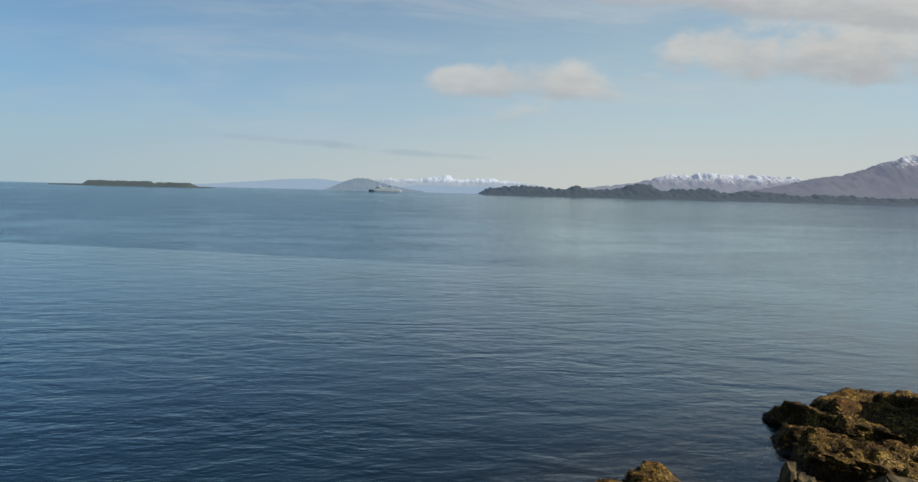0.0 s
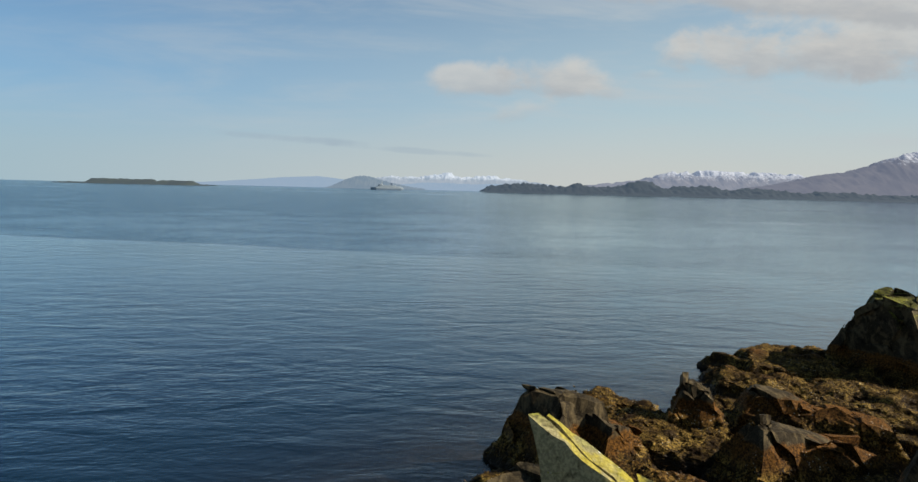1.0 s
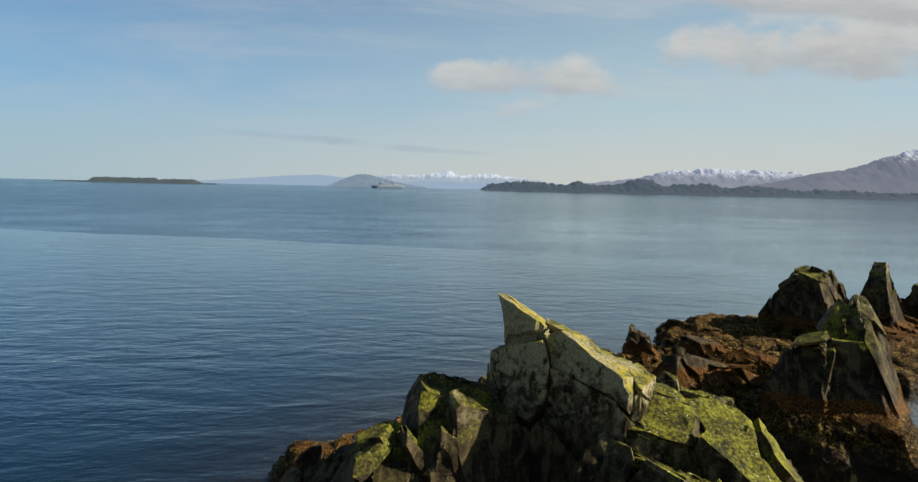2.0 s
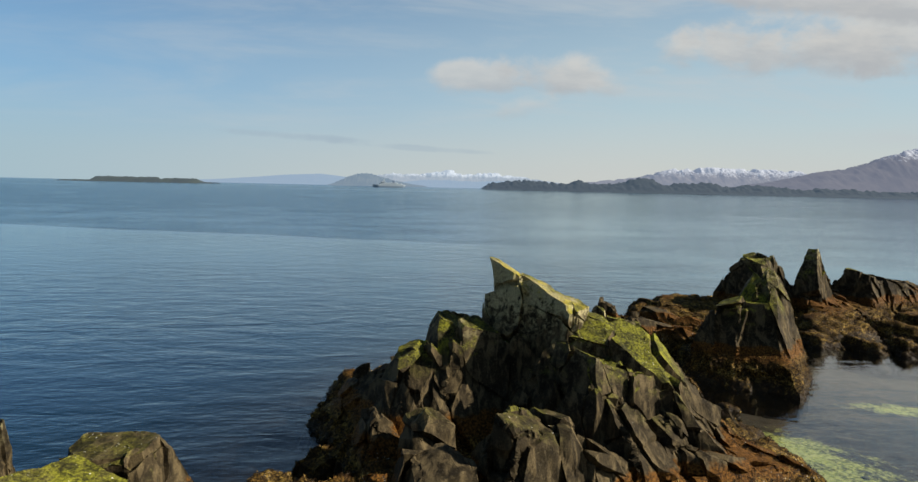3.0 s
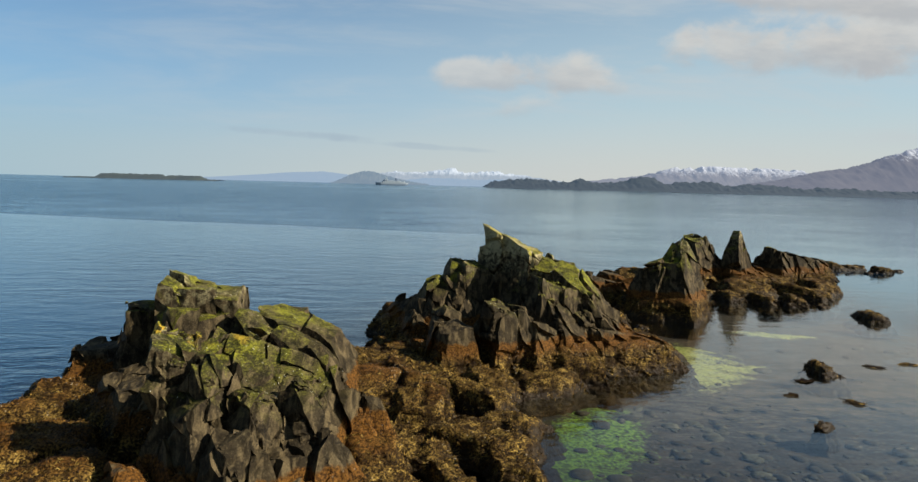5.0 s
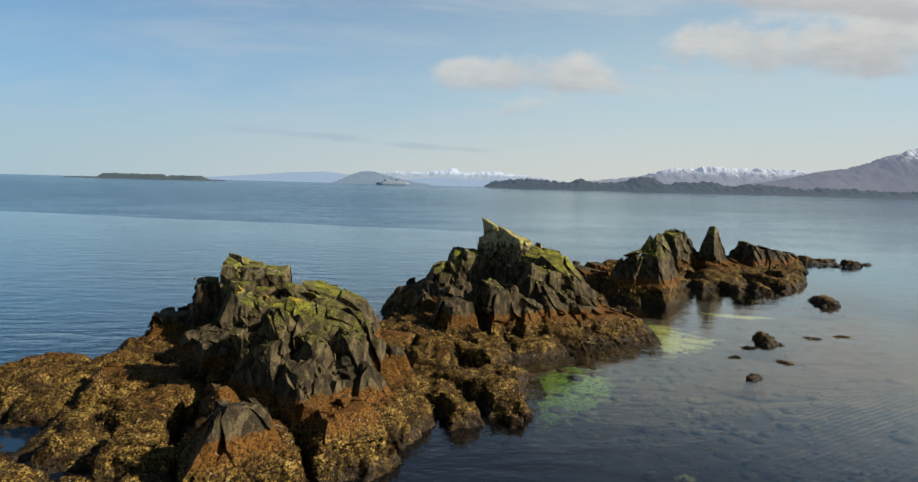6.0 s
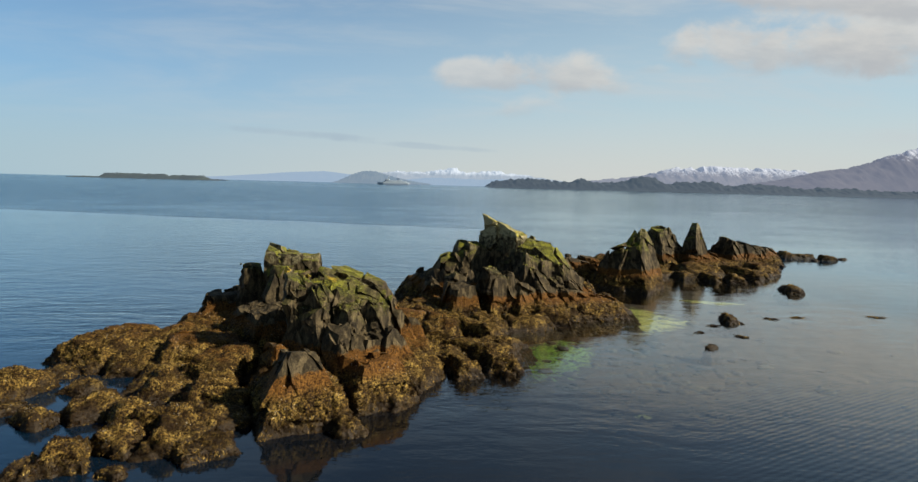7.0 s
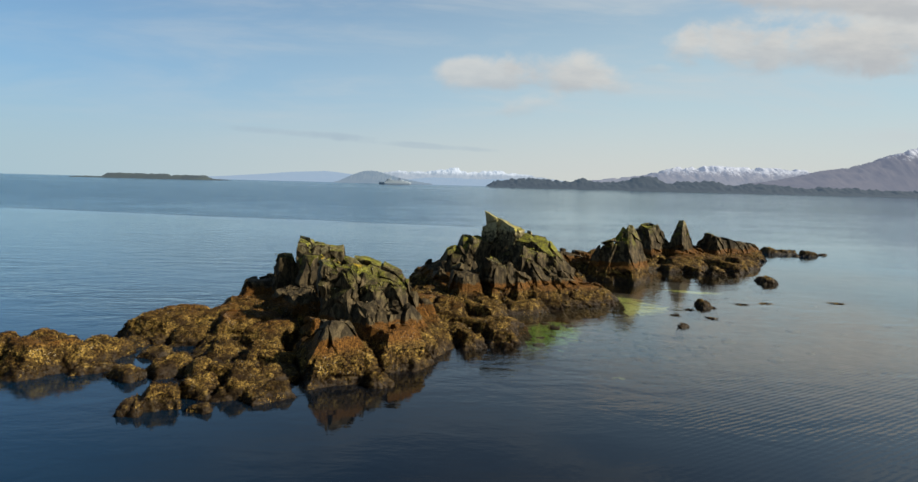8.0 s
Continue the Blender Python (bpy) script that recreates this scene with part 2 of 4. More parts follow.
def water_material():
    """Sea water: gloss by Fresnel over a deep body, clear where the lagoon is shallow."""
    mat, t, bsdf, out = material("sea_water")
    t.nodes.remove(bsdf)
    geo, p, (px, py, pz) = place_of(t)
    # calm and ruffled water: the wind's edge runs slantwise beyond the rocks
    wander = math_node(t, "MULTIPLY_ADD", tex_noise(t, stretched(t, p, 1, 1, 0), 0.02, 3), 9.0, -4.5)
    edge = math_node(t, "ADD", math_node(t, "ADD", py, math_node(t, "MULTIPLY", px, 0.27)), wander)
    bearing = math_node(t, "DIVIDE", px, math_node(t, "MAXIMUM", math_node(t, "ADD", py, 10.0), 1.0))
    ruffled = math_node(t, "MULTIPLY", ramp(t, edge, 93.5, 95.5), ramp(t, bearing, 0.22, -0.12))
    slick = tex_noise(t, stretched(t, p, 0.16, 0.62, 0, 3), 0.011, 4, 0.55)
    slick = math_node(t, "MULTIPLY", ramp(t, slick, 0.57, 0.62), ramp(t, py, 150, 260))
    # ripples: two trains of wind waves and a fine chop
    a = tex_noise(t, stretched(t, p, 0.42, 1.0, 0, 14), 0.55, 3, 0.5, 0.6)
    b = tex_noise(t, stretched(t, p, 0.5, 1.0, 0, -16), 1.6, 4, 0.55, 0.4)
    c = tex_noise(t, stretched(t, p, 0.45, 1.0, 0, 5), 6.0, 2, 0.5)
    waves = math_node(t, "ADD", math_node(t, "MULTIPLY", a, 1.0), math_node(t, "ADD", math_node(t, "MULTIPLY", b, 0.42), math_node(t, "MULTIPLY", c, 0.13)))
    train = t.nodes.new("ShaderNodeTexWave")
    train.inputs["Scale"].default_value, train.inputs["Distortion"].default_value, train.inputs["Detail"].default_value = 1.3, 2.2, 2.0
    train.inputs["Detail Scale"].default_value = 0.6
    t.links.new(stretched(t, p, 1, 1, 0, 62), train.inputs["Vector"])
    reach = math_node(t, "MULTIPLY", ramp(t, math_node(t, "MULTIPLY_ADD", py, -0.5, px), 8.0, 13.0), ramp(t, py, 9.0, 3.0))
    waves = math_node(t, "ADD", waves, math_node(t, "MULTIPLY", math_node(t, "MULTIPLY", train.outputs["Fac"], reach), 0.12))
    gusts = ramp(t, tex_noise(t, stretched(t, p, 0.5, 1.0, 0, 10), 0.07, 3), 0.35, 0.65, True, 0.55, 1.1)
    lee = ramp(t, math_node(t, "SUBTRACT", px, math_node(t, "MULTIPLY", py, 0.55)), -16.0, 10.0, True, 0.70, 0.0)
    lee = math_node(t, "MULTIPLY_ADD", math_node(t, "SUBTRACT", 0.70, lee), math_node(t, "MULTIPLY", ramp(t, py, 110.0, 60.0), -1.0), 1.0)
    power = math_node(t, "MULTIPLY", gusts, lee)
    power = math_node(t, "MULTIPLY", power, ramp(t, math_node(t, "MULTIPLY_ADD", px, 0.5, py), 0.0, -10.0, True, 1.0, 0.22))
    power = math_node(t, "MULTIPLY", power, math_node(t, "MULTIPLY_ADD", slick, -0.6, 1.0))
    power = math_node(t, "MULTIPLY", power, math_node(t, "MULTIPLY_ADD", ruffled, 2.2, 1.0))
    bnode = t.nodes.new("ShaderNodeBump")
    bnode.inputs["Distance"].default_value = 0.30
    t.links.new(math_node(t, "MULTIPLY", power, WAVES), bnode.inputs["Strength"])
    t.links.new(waves, bnode.inputs["Height"])
    normal = bnode.outputs[0]
    # body
    body = t.nodes.new("ShaderNodeBsdfDiffuse")
    deep = mix_col(t, ramp(t, tex_noise(t, p, 0.05, 3), 0.3, 0.7), (0.0012, 0.0070, 0.0155), (0.0018, 0.0094, 0.0190))
    # Beyond the wind's edge a bluer look is put into the body colour.
    deep = mix_col(t, ruffled, deep, (0.010, 0.040, 0.078))
    clear = t.nodes.new("ShaderNodeBsdfTransparent")
    clear.inputs[0].default_value = (0.90, 0.90, 0.80, 1)
    ex = math_node(t, "DIVIDE", math_node(t, "SUBTRACT", px, 17.0), 24.0)
    ey = math_node(t, "DIVIDE", math_node(t, "SUBTRACT", py, 18.0), 24.0)
    far = math_node(t, "ADD", math_node(t, "MULTIPLY", ex, ex), math_node(t, "MULTIPLY", ey, ey))
    shallow = ramp(t, far, 1.5, 0.30, True, 0.0, 0.80)
    gx = math_node(t, "DIVIDE", math_node(t, "SUBTRACT", px, 22.0), 36.0)
    gy = math_node(t, "DIVIDE", math_node(t, "SUBTRACT", py, 2.0), 42.0)
    grey_zone = math_node(t, "ADD", math_node(t, "MULTIPLY", gx, gx), math_node(t, "MULTIPLY", gy, gy))
    t.links.new(mix_col(t, ramp(t, grey_zone, 1.3, 0.5), deep, (0.0030, 0.0030, 0.0031)), body.inputs[0])
    under = t.nodes.new("ShaderNodeMixShader")
    t.links.new(shallow, under.inputs[0])
    t.links.new(body.outputs[0], under.inputs[1])
    t.links.new(clear.outputs[0], under.inputs[2])
    gloss = t.nodes.new("ShaderNodeBsdfGlossy")
    # Sky reflection tinted in the gloss colour: bluer outside the lagoon, neutral inside.
    t.links.new(mix_col(t, ramp(t, grey_zone, 1.3, 0.5), (0.86, 0.95, 0.99), (0.94, 0.96, 0.95)), gloss.inputs["Color"])
    t.links.new(normal, gloss.inputs["Normal"])
    t.links.new(math_node(t, "ADD", math_node(t, "MULTIPLY_ADD", ruffled, 0.03, ramp(t, lee, 0.3, 1.0, False, 0.012, 0.09)), math_node(t, "MULTIPLY", slick, -0.07)), gloss.inputs["Roughness"])
    facing = t.nodes.new("ShaderNodeLayerWeight")
    facing.inputs[0].default_value = 0.5
    t.links.new(normal, facing.inputs["Normal"])
    shine = math_node(t, "MULTIPLY_ADD", math_node(t, "POWER", facing.outputs["Facing"], 4.35), 0.98, 0.02)
    shine = math_node(t, "MULTIPLY", shine, math_node(t, "MULTIPLY_ADD", ruffled, -0.22, 1.0))
    open_sea = math_node(t, "MULTIPLY", ramp(t, py, 120.0, 260.0), math_node(t, "SUBTRACT", 1.0, slick))
    shine = math_node(t, "MULTIPLY", shine, math_node(t, "MULTIPLY_ADD", open_sea, -0.20, 1.04))
    mix = t.nodes.new("ShaderNodeMixShader")
    t.links.new(shine, mix.inputs[0])
    t.links.new(under.outputs[0], mix.inputs[1])
    t.links.new(gloss.outputs[0], mix.inputs[2])
    t.links.new(mix.outputs[0], out.inputs[0])
    return mat


WAVES = 0.42
PALE, VIVID = ((0.20, 0.24, 0.05), (0.42, 0.44, 0.14)), ((0.03, 0.065, 0.004), (0.15, 0.28, 0.02))
ALGAE_BEDS = ((12.3, 16.2, 2.8, 4.8, -38, PALE), (12.8, 19.8, 1.8, 2.2, 10, PALE), (3.7, 6.4, 2.6, 5.2, -30, VIVID), (20.6, 23.4, 3.4, 0.9, -4, PALE), (6.0, -1.6, 0.5, 0.3, 0, PALE), (15.2, 16.6, 1.6, 0.8, 10, PALE))


def seabed_material():
    mat, t, bsdf, _ = material("seabed")
    geo, p, (px, py, pz) = place_of(t)
    mid = tex_noise(t, p, 1.3, 5, 0.6)
    fine = tex_noise(t, p, 7, 4, 0.6)
    col = mix_col(t, ramp(t, mid, 0.38, 0.66), (0.0125, 0.0092, 0.0074), (0.048, 0.0352, 0.0275))
    col = mix_col(t, math_node(t, "MULTIPLY", ramp(t, fine, 0.52, 0.66), 0.6), col, (0.080, 0.066, 0.050))
    for x, y, a, b, turn, (dark, light) in ALGAE_BEDS:
        q = t.nodes.new("ShaderNodeVectorMath")
        q.operation, q.inputs[1].default_value = "SUBTRACT", (x, y, 0)
        t.links.new(p, q.inputs[0])
        s = t.nodes.new("ShaderNodeSeparateXYZ")
        t.links.new(stretched(t, q.outputs[0], 1, 1, 1, -turn), s.inputs[0])
        ex, ey = math_node(t, "DIVIDE", s.outputs[0], a), math_node(t, "DIVIDE", s.outputs[1], b)
        d = math_node(t, "ADD", math_node(t, "MULTIPLY", ex, ex), math_node(t, "MULTIPLY", ey, ey))
        m = ramp(t, math_node(t, "MULTIPLY_ADD", mid, 2.4, math_node(t, "MULTIPLY_ADD", fine, 1.1, math_node(t, "SUBTRACT", -0.95, d))), 0.0, 0.8)
        col = mix_col(t, m, col, mix_col(t, ramp(t, fine, 0.35, 0.65), dark, light))
    t.links.new(col, bsdf.inputs["Base Color"])
    bsdf.inputs["Roughness"].default_value = 0.9
    bump(t, bsdf, fine, 0.05, 0.8)
    return mat


def distant_material(name, low, high, snow, haze, amount, snow_line=1e6, snow_soft=30.0, scale=0.02):
    """Far land, as if seen through kilometres of sea air: haze is painted in as a glow mixed into its surface."""
    mat, t, bsdf, out = material(name)
    geo, p, (px, py, pz) = place_of(t)
    nsep = t.nodes.new("ShaderNodeSeparateXYZ")
    t.links.new(geo.outputs["Normal"], nsep.inputs[0])
    n1, n2 = tex_noise(t, p, scale, 5, 0.6), tex_noise(t, p, scale * 5, 5, 0.65)
    col = mix_col(t, ramp(t, n1, 0.35, 0.65), low, high)
    col = mix_col(t, math_node(t, "MULTIPLY", ramp(t, n2, 0.5, 0.7), 0.5), col, low)
    level = math_node(t, "ADD", pz, math_node(t, "ADD", math_node(t, "MULTIPLY_ADD", n2, 2.2 * snow_soft, -1.1 * snow_soft), math_node(t, "MULTIPLY_ADD", n1, snow_soft, -0.5 * snow_soft)))
    col = mix_col(t, ramp(t, level, snow_line - 0.35 * snow_soft, snow_line + 0.35 * snow_soft), col, snow)
    t.links.new(col, bsdf.inputs["Base Color"])
    bsdf.inputs["Roughness"].default_value = 0.95
    haze_glow = t.nodes.new("ShaderNodeEmission")
    haze_glow.inputs[0].default_value, haze_glow.inputs[1].default_value = (*haze, 1), 0.504
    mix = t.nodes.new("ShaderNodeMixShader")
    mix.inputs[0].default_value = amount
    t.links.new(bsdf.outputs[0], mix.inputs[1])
    t.links.new(haze_glow.outputs[0], mix.inputs[2])
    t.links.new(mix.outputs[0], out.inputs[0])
    return mat


def paint(name, colour, rough=0.5, metal=0.0):
    mat, t, bsdf, _ = material(name)
    geo, p, xyz = place_of(t)
    n = tex_noise(t, p, 0.6, 4)
    t.links.new(mix_col(t, math_node(t, "MULTIPLY", n, 0.25), colour, tuple(c * 0.6 for c in colour)), bsdf.inputs["Base Color"])
    bsdf.inputs["Roughness"].default_value, bsdf.inputs["Metallic"].default_value = rough, metal
    return mat


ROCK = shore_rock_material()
WEED = rockweed_material()
WATER = water_material()
SEABED = seabed_material()


# ---- arithmetic for stone: noise on arrays of points ----
def hash01(ix, iy, iz, seed):
    h = (ix.astype(np.int64) * 374761393 + iy.astype(np.int64) * 668265263 + iz.astype(np.int64) * 2147483647 + seed * 1274126177) & 0xFFFFFFFF
    h = ((h ^ (h >> 13)) * 1274126177) & 0xFFFFFFFF
    h = ((h ^ (h >> 16)) * 2246822519) & 0xFFFFFFFF
    return ((h ^ (h >> 15)) & 0xFFFFFF) / float(0x1000000)


def value_noise(p, seed):
    """Smooth noise between -1 and 1."""
    i = np.floor(p).astype(np.int64)
    f = p - i
    f = f * f * (3 - 2 * f)
    total = 0.0
    for ox in (0, 1):
        for oy in (0, 1):
            for oz in (0, 1):
                w = (f[:, 0] if ox else 1 - f[:, 0]) * (f[:, 1] if oy else 1 - f[:, 1]) * (f[:, 2] if oz else 1 - f[:, 2])
                total = total + w * hash01(i[:, 0] + ox, i[:, 1] + oy, i[:, 2] + oz, seed)
    return 2 * total - 1


def fbm(p, octaves, seed, gain=0.5):
    total, amp, norm = 0.0, 1.0, 0.0
    for k in range(octaves):
        total, norm = total + amp * value_noise(p * 2.03 ** k + 17.3 * k, seed + k), norm + amp
        amp *= gain
    return total / norm


def cells(p, seed):
    """Nearest and second distance to scattered points, the nearest one's number and the way from it."""
    i = np.floor(p).astype(np.int64)
    f1, f2 = np.full(len(p), 9.0), np.full(len(p), 9.0)
    ident, way = np.zeros(len(p)), np.zeros_like(p)
    for ox in (-1, 0, 1):
        for oy in (-1, 0, 1):
            for oz in (-1, 0, 1):
                a, b, c = i[:, 0] + ox, i[:, 1] + oy, i[:, 2] + oz
                q = np.stack([a + hash01(a, b, c, seed), b + hash01(a, b, c, seed + 1), c + hash01(a, b, c, seed + 2)], 1)
                d = np.linalg.norm(p - q, axis=1)
                near = d < f1
                f2 = np.where(near, f1, np.minimum(f2, d))
                ident = np.where(near, hash01(a, b, c, seed + 3), ident)
                way = np.where(near[:, None], p - q, way)
                f1 = np.where(near, d, f1)
    return f1, f2, ident, way


def step01(x, lo, hi):
    s = np.clip((x - lo) / (hi - lo), 0, 1)
    return s * s * (3 - 2 * s)


ICO = {}


def ico(k):
    if k not in ICO:
        bm = bmesh.new()
        bmesh.ops.create_icosphere(bm, subdivisions=k, radius=1)
        ICO[k] = (np.array([v.co[:] for v in bm.verts]), np.array([[v.index for v in f.verts] for f in bm.faces]))
        bm.free()
    return ICO[k]


def mesh_of(name, verts, faces, mat, smooth=True, sharp=0):
    me = bpy.data.meshes.new(name)
    verts, faces = np.asarray(verts, np.float32), np.asarray(faces, np.int32)
    n, k = faces.shape
    me.vertices.add(len(verts))
    me.vertices.foreach_set("co", verts.ravel())
    me.loops.add(n * k)
    me.loops.foreach_set("vertex_index", faces.ravel())
    me.polygons.add(n)
    me.polygons.foreach_set("loop_start", np.arange(0, n * k, k, dtype=np.int32))
    me.polygons.foreach_set("use_smooth", np.full(n, smooth))
    me.update(calc_edges=True)
    me.validate()
    if sharp:
        me.set_sharp_from_angle(angle=radians(sharp))
    me.materials.append(mat)
    return me


def normals_of(v, f):
    fn = np.cross(v[f[:, 1]] - v[f[:, 0]], v[f[:, 2]] - v[f[:, 0]])
    n = np.zeros_like(v)
    for k in range(3):
        np.add.at(n, f[:, k], fn)
    return n / np.maximum(np.linalg.norm(n, axis=1), 1e-9)[:, None]


BED = np.array([[math.cos(radians(20)), math.sin(radians(20)), 0.25], [-math.sin(radians(20)), math.cos(radians(20)), 0.0], [-0.25, 0.0, 1.0]])


def flatten(v, f, n, sizes, warp, seed, keep, ledge, crack):
    """Turns each patch of the surface into one plane face, as stone breaks, with small steps and cracks between."""
    q = (v @ BED.T) / np.array(sizes) + warp * np.stack([fbm(v / max(sizes), 2, seed + s) for s in (1, 2, 3)], 1)
    f1, f2, ident, _ = cells(q, seed + 9)
    _, group = np.unique(np.round(ident * 1e7).astype(np.int64) * 64 + (np.round(n[:, 0] * 1.2) + 3 * np.round(n[:, 1] * 1.2) + 9 * np.round(n[:, 2] * 1.2) + 20).astype(np.int64), return_inverse=True)
    count = np.bincount(group)
    mid = np.stack([np.bincount(group, v[:, k]) / count for k in range(3)], 1)
    way = np.stack([np.bincount(group, n[:, k]) for k in range(3)], 1)
    tilt = np.stack([np.sin(count * 0 + np.arange(len(count)) * k) for k in (1.7, 2.9, 4.3)], 1)
    way = way / np.maximum(np.linalg.norm(way, axis=1), 1e-6)[:, None] + 0.12 * tilt
    way /= np.linalg.norm(way, axis=1)[:, None]
    off = np.sum((v - mid[group]) * way[group], 1)
    move = -keep * off + ledge * (ident - 0.5) - crack * step01(f2 - f1, 0.07, 0.0)
    return np.clip(move, -0.6, 0.6), way[group]


def weather(v, f, seed, block=0.9, rough=1.0, weed=1.0):
    """Breaks the plain form into cleaved faces and ledges above the tide, and swells it with weed below."""
    n = normals_of(v, f)
    v = v + n * (rough * (0.22 * fbm(v / 1.7, 2, 11)))[:, None]
    n = normals_of(v, f)
    tide = v[:, 2] + 0.45 * fbm(v / 0.8, 2, 5)
    wet = (step01(tide, 1.55, 1.05) * weed)[:, None]
    move, way = flatten(v, f, n, (1.3 * block, 1.9 * block, 1.6 * block), 0.12, 100, 0.97, 0.26 * rough, 0.18)
    stone = v + way * move[:, None]
    n2 = normals_of(stone, f)
    move, way = flatten(stone, f, n, (0.7 * block, 1.0 * block, 0.85 * block), 0.1, 200, 0.93, 0.10 * rough, 0.06)
    stone = stone + way * move[:, None] + n2 * (0.006 * fbm(v / 0.15, 2, 12))[:, None]
    p1, _, _, _ = cells(v / 0.8 + 0.3 * np.stack([fbm(v / 0.6, 2, s) for s in (61, 62, 63)], 1), 70)
    p2, _, _, _ = cells(v / 0.24, 80)
    pillow = 0.14 * (0.55 - p1) + 0.13 * (0.5 - p2) + 0.20 * fbm(v / 1.1, 3, 13) + 0.06 * fbm(v / 0.12, 2, 14)
    return (1 - wet) * stone + wet * (0.25 * v + 0.75 * stone + n * pillow[:, None])


def clip_solid(solid, n, d):
    """Cuts a convex solid (a list of faces, each a ring of points) and keeps the side n . p <= d."""
    kept, cap = [], []
    for ring in solid:
        h = [n[0] * p[0] + n[1] * p[1] + n[2] * p[2] - d for p in ring]
        if max(h) <= 1e-9:
            kept.append(ring)
            continue
        if min(h) >= -1e-9:
            continue
        out = []
        for i, p in enumerate(ring):
            q, a, b = ring[i - 1], h[i - 1], h[i]
            if (a > 0) != (b > 0):
                f = a / (a - b)
                c = (q[0] + f * (p[0] - q[0]), q[1] + f * (p[1] - q[1]), q[2] + f * (p[2] - q[2]))
                out.append(c)
                cap.append(c)
            if b <= 0:
                out.append(p)
        if len(out) > 2:
            kept.append(out)
    if len(cap) > 2:
        k = len(cap)
        m = [sum(c[i] for c in cap) / k for i in range(3)]
        u = Vector(n).orthogonal().normalized()
        w = Vector(n).normalized().cross(u)
        cap.sort(key=lambda c: math.atan2((c[0] - m[0]) * w[0] + (c[1] - m[1]) * w[1] + (c[2] - m[2]) * w[2], (c[0] - m[0]) * u[0] + (c[1] - m[1]) * u[1] + (c[2] - m[2]) * u[2]))
        kept.append(cap)
    return kept


def split_long(v, f, tag, longest):
    """Halves every edge longer than given, so that neighbours still meet; tag (one per triangle) is carried along."""
    for _ in range(7):
        pair = np.sort(np.concatenate([f[:, [0, 1]], f[:, [1, 2]], f[:, [2, 0]]]), 1)
        edges, back = np.unique(pair, axis=0, return_inverse=True)
        back = back.reshape(3, -1)
        cut = np.linalg.norm(v[edges[:, 0]] - v[edges[:, 1]], axis=1) > longest
        if not cut.any():
            break
        number = np.where(cut, np.cumsum(cut) - 1 + len(v), -1)
        v = np.concatenate([v, 0.5 * (v[edges[cut, 0]] + v[edges[cut, 1]])])
        mid = number[back].T
        done, tags = [], []
        for turn in range(3):
            g, m = np.roll(f, -turn, 1), np.roll(mid, -turn, 1)
            a, b, c = g.T
            x, y, z = m.T
            one = (x >= 0) & (y < 0) & (z < 0)
            two = (x >= 0) & (y >= 0) & (z < 0)
            for pick, tri in ((one, (a, x, c)), (one, (x, b, c)), (two, (x, b, y)), (two, (a, x, y)), (two, (a, y, c))):
                done.append(np.stack(tri, 1)[pick])
                tags.append(tag[pick])
        every, none = (mid >= 0).all(1), (mid < 0).all(1)
        a, b, c = f.T
        x, y, z = mid.T
        for pick, tri in ((every, (a, x, z)), (every, (x, b, y)), (every, (z, y, c)), (every, (x, y, z)), (none, (a, b, c))):
            done.append(np.stack(tri, 1)[pick])
            tags.append(tag[pick])
        f, tag = np.concatenate(done), np.concatenate(tags)
    return v, f, tag


def worn(v, f, longest):
    """Roughens flat broken faces: dents and grain that agree along shared edges."""
    v, f, _ = split_long(v, f, np.arange(len(f)), longest)
    way = lambda q, seed: np.stack([value_noise(q + 31.7 * k, seed + k) for k in range(3)], 1)
    return v + 0.055 * way(v / 0.62, 400) + 0.035 * way((v @ BED.T) / np.array([0.12, 0.45, 0.30]), 410) + 0.016 * way(v / 0.13, 420), f


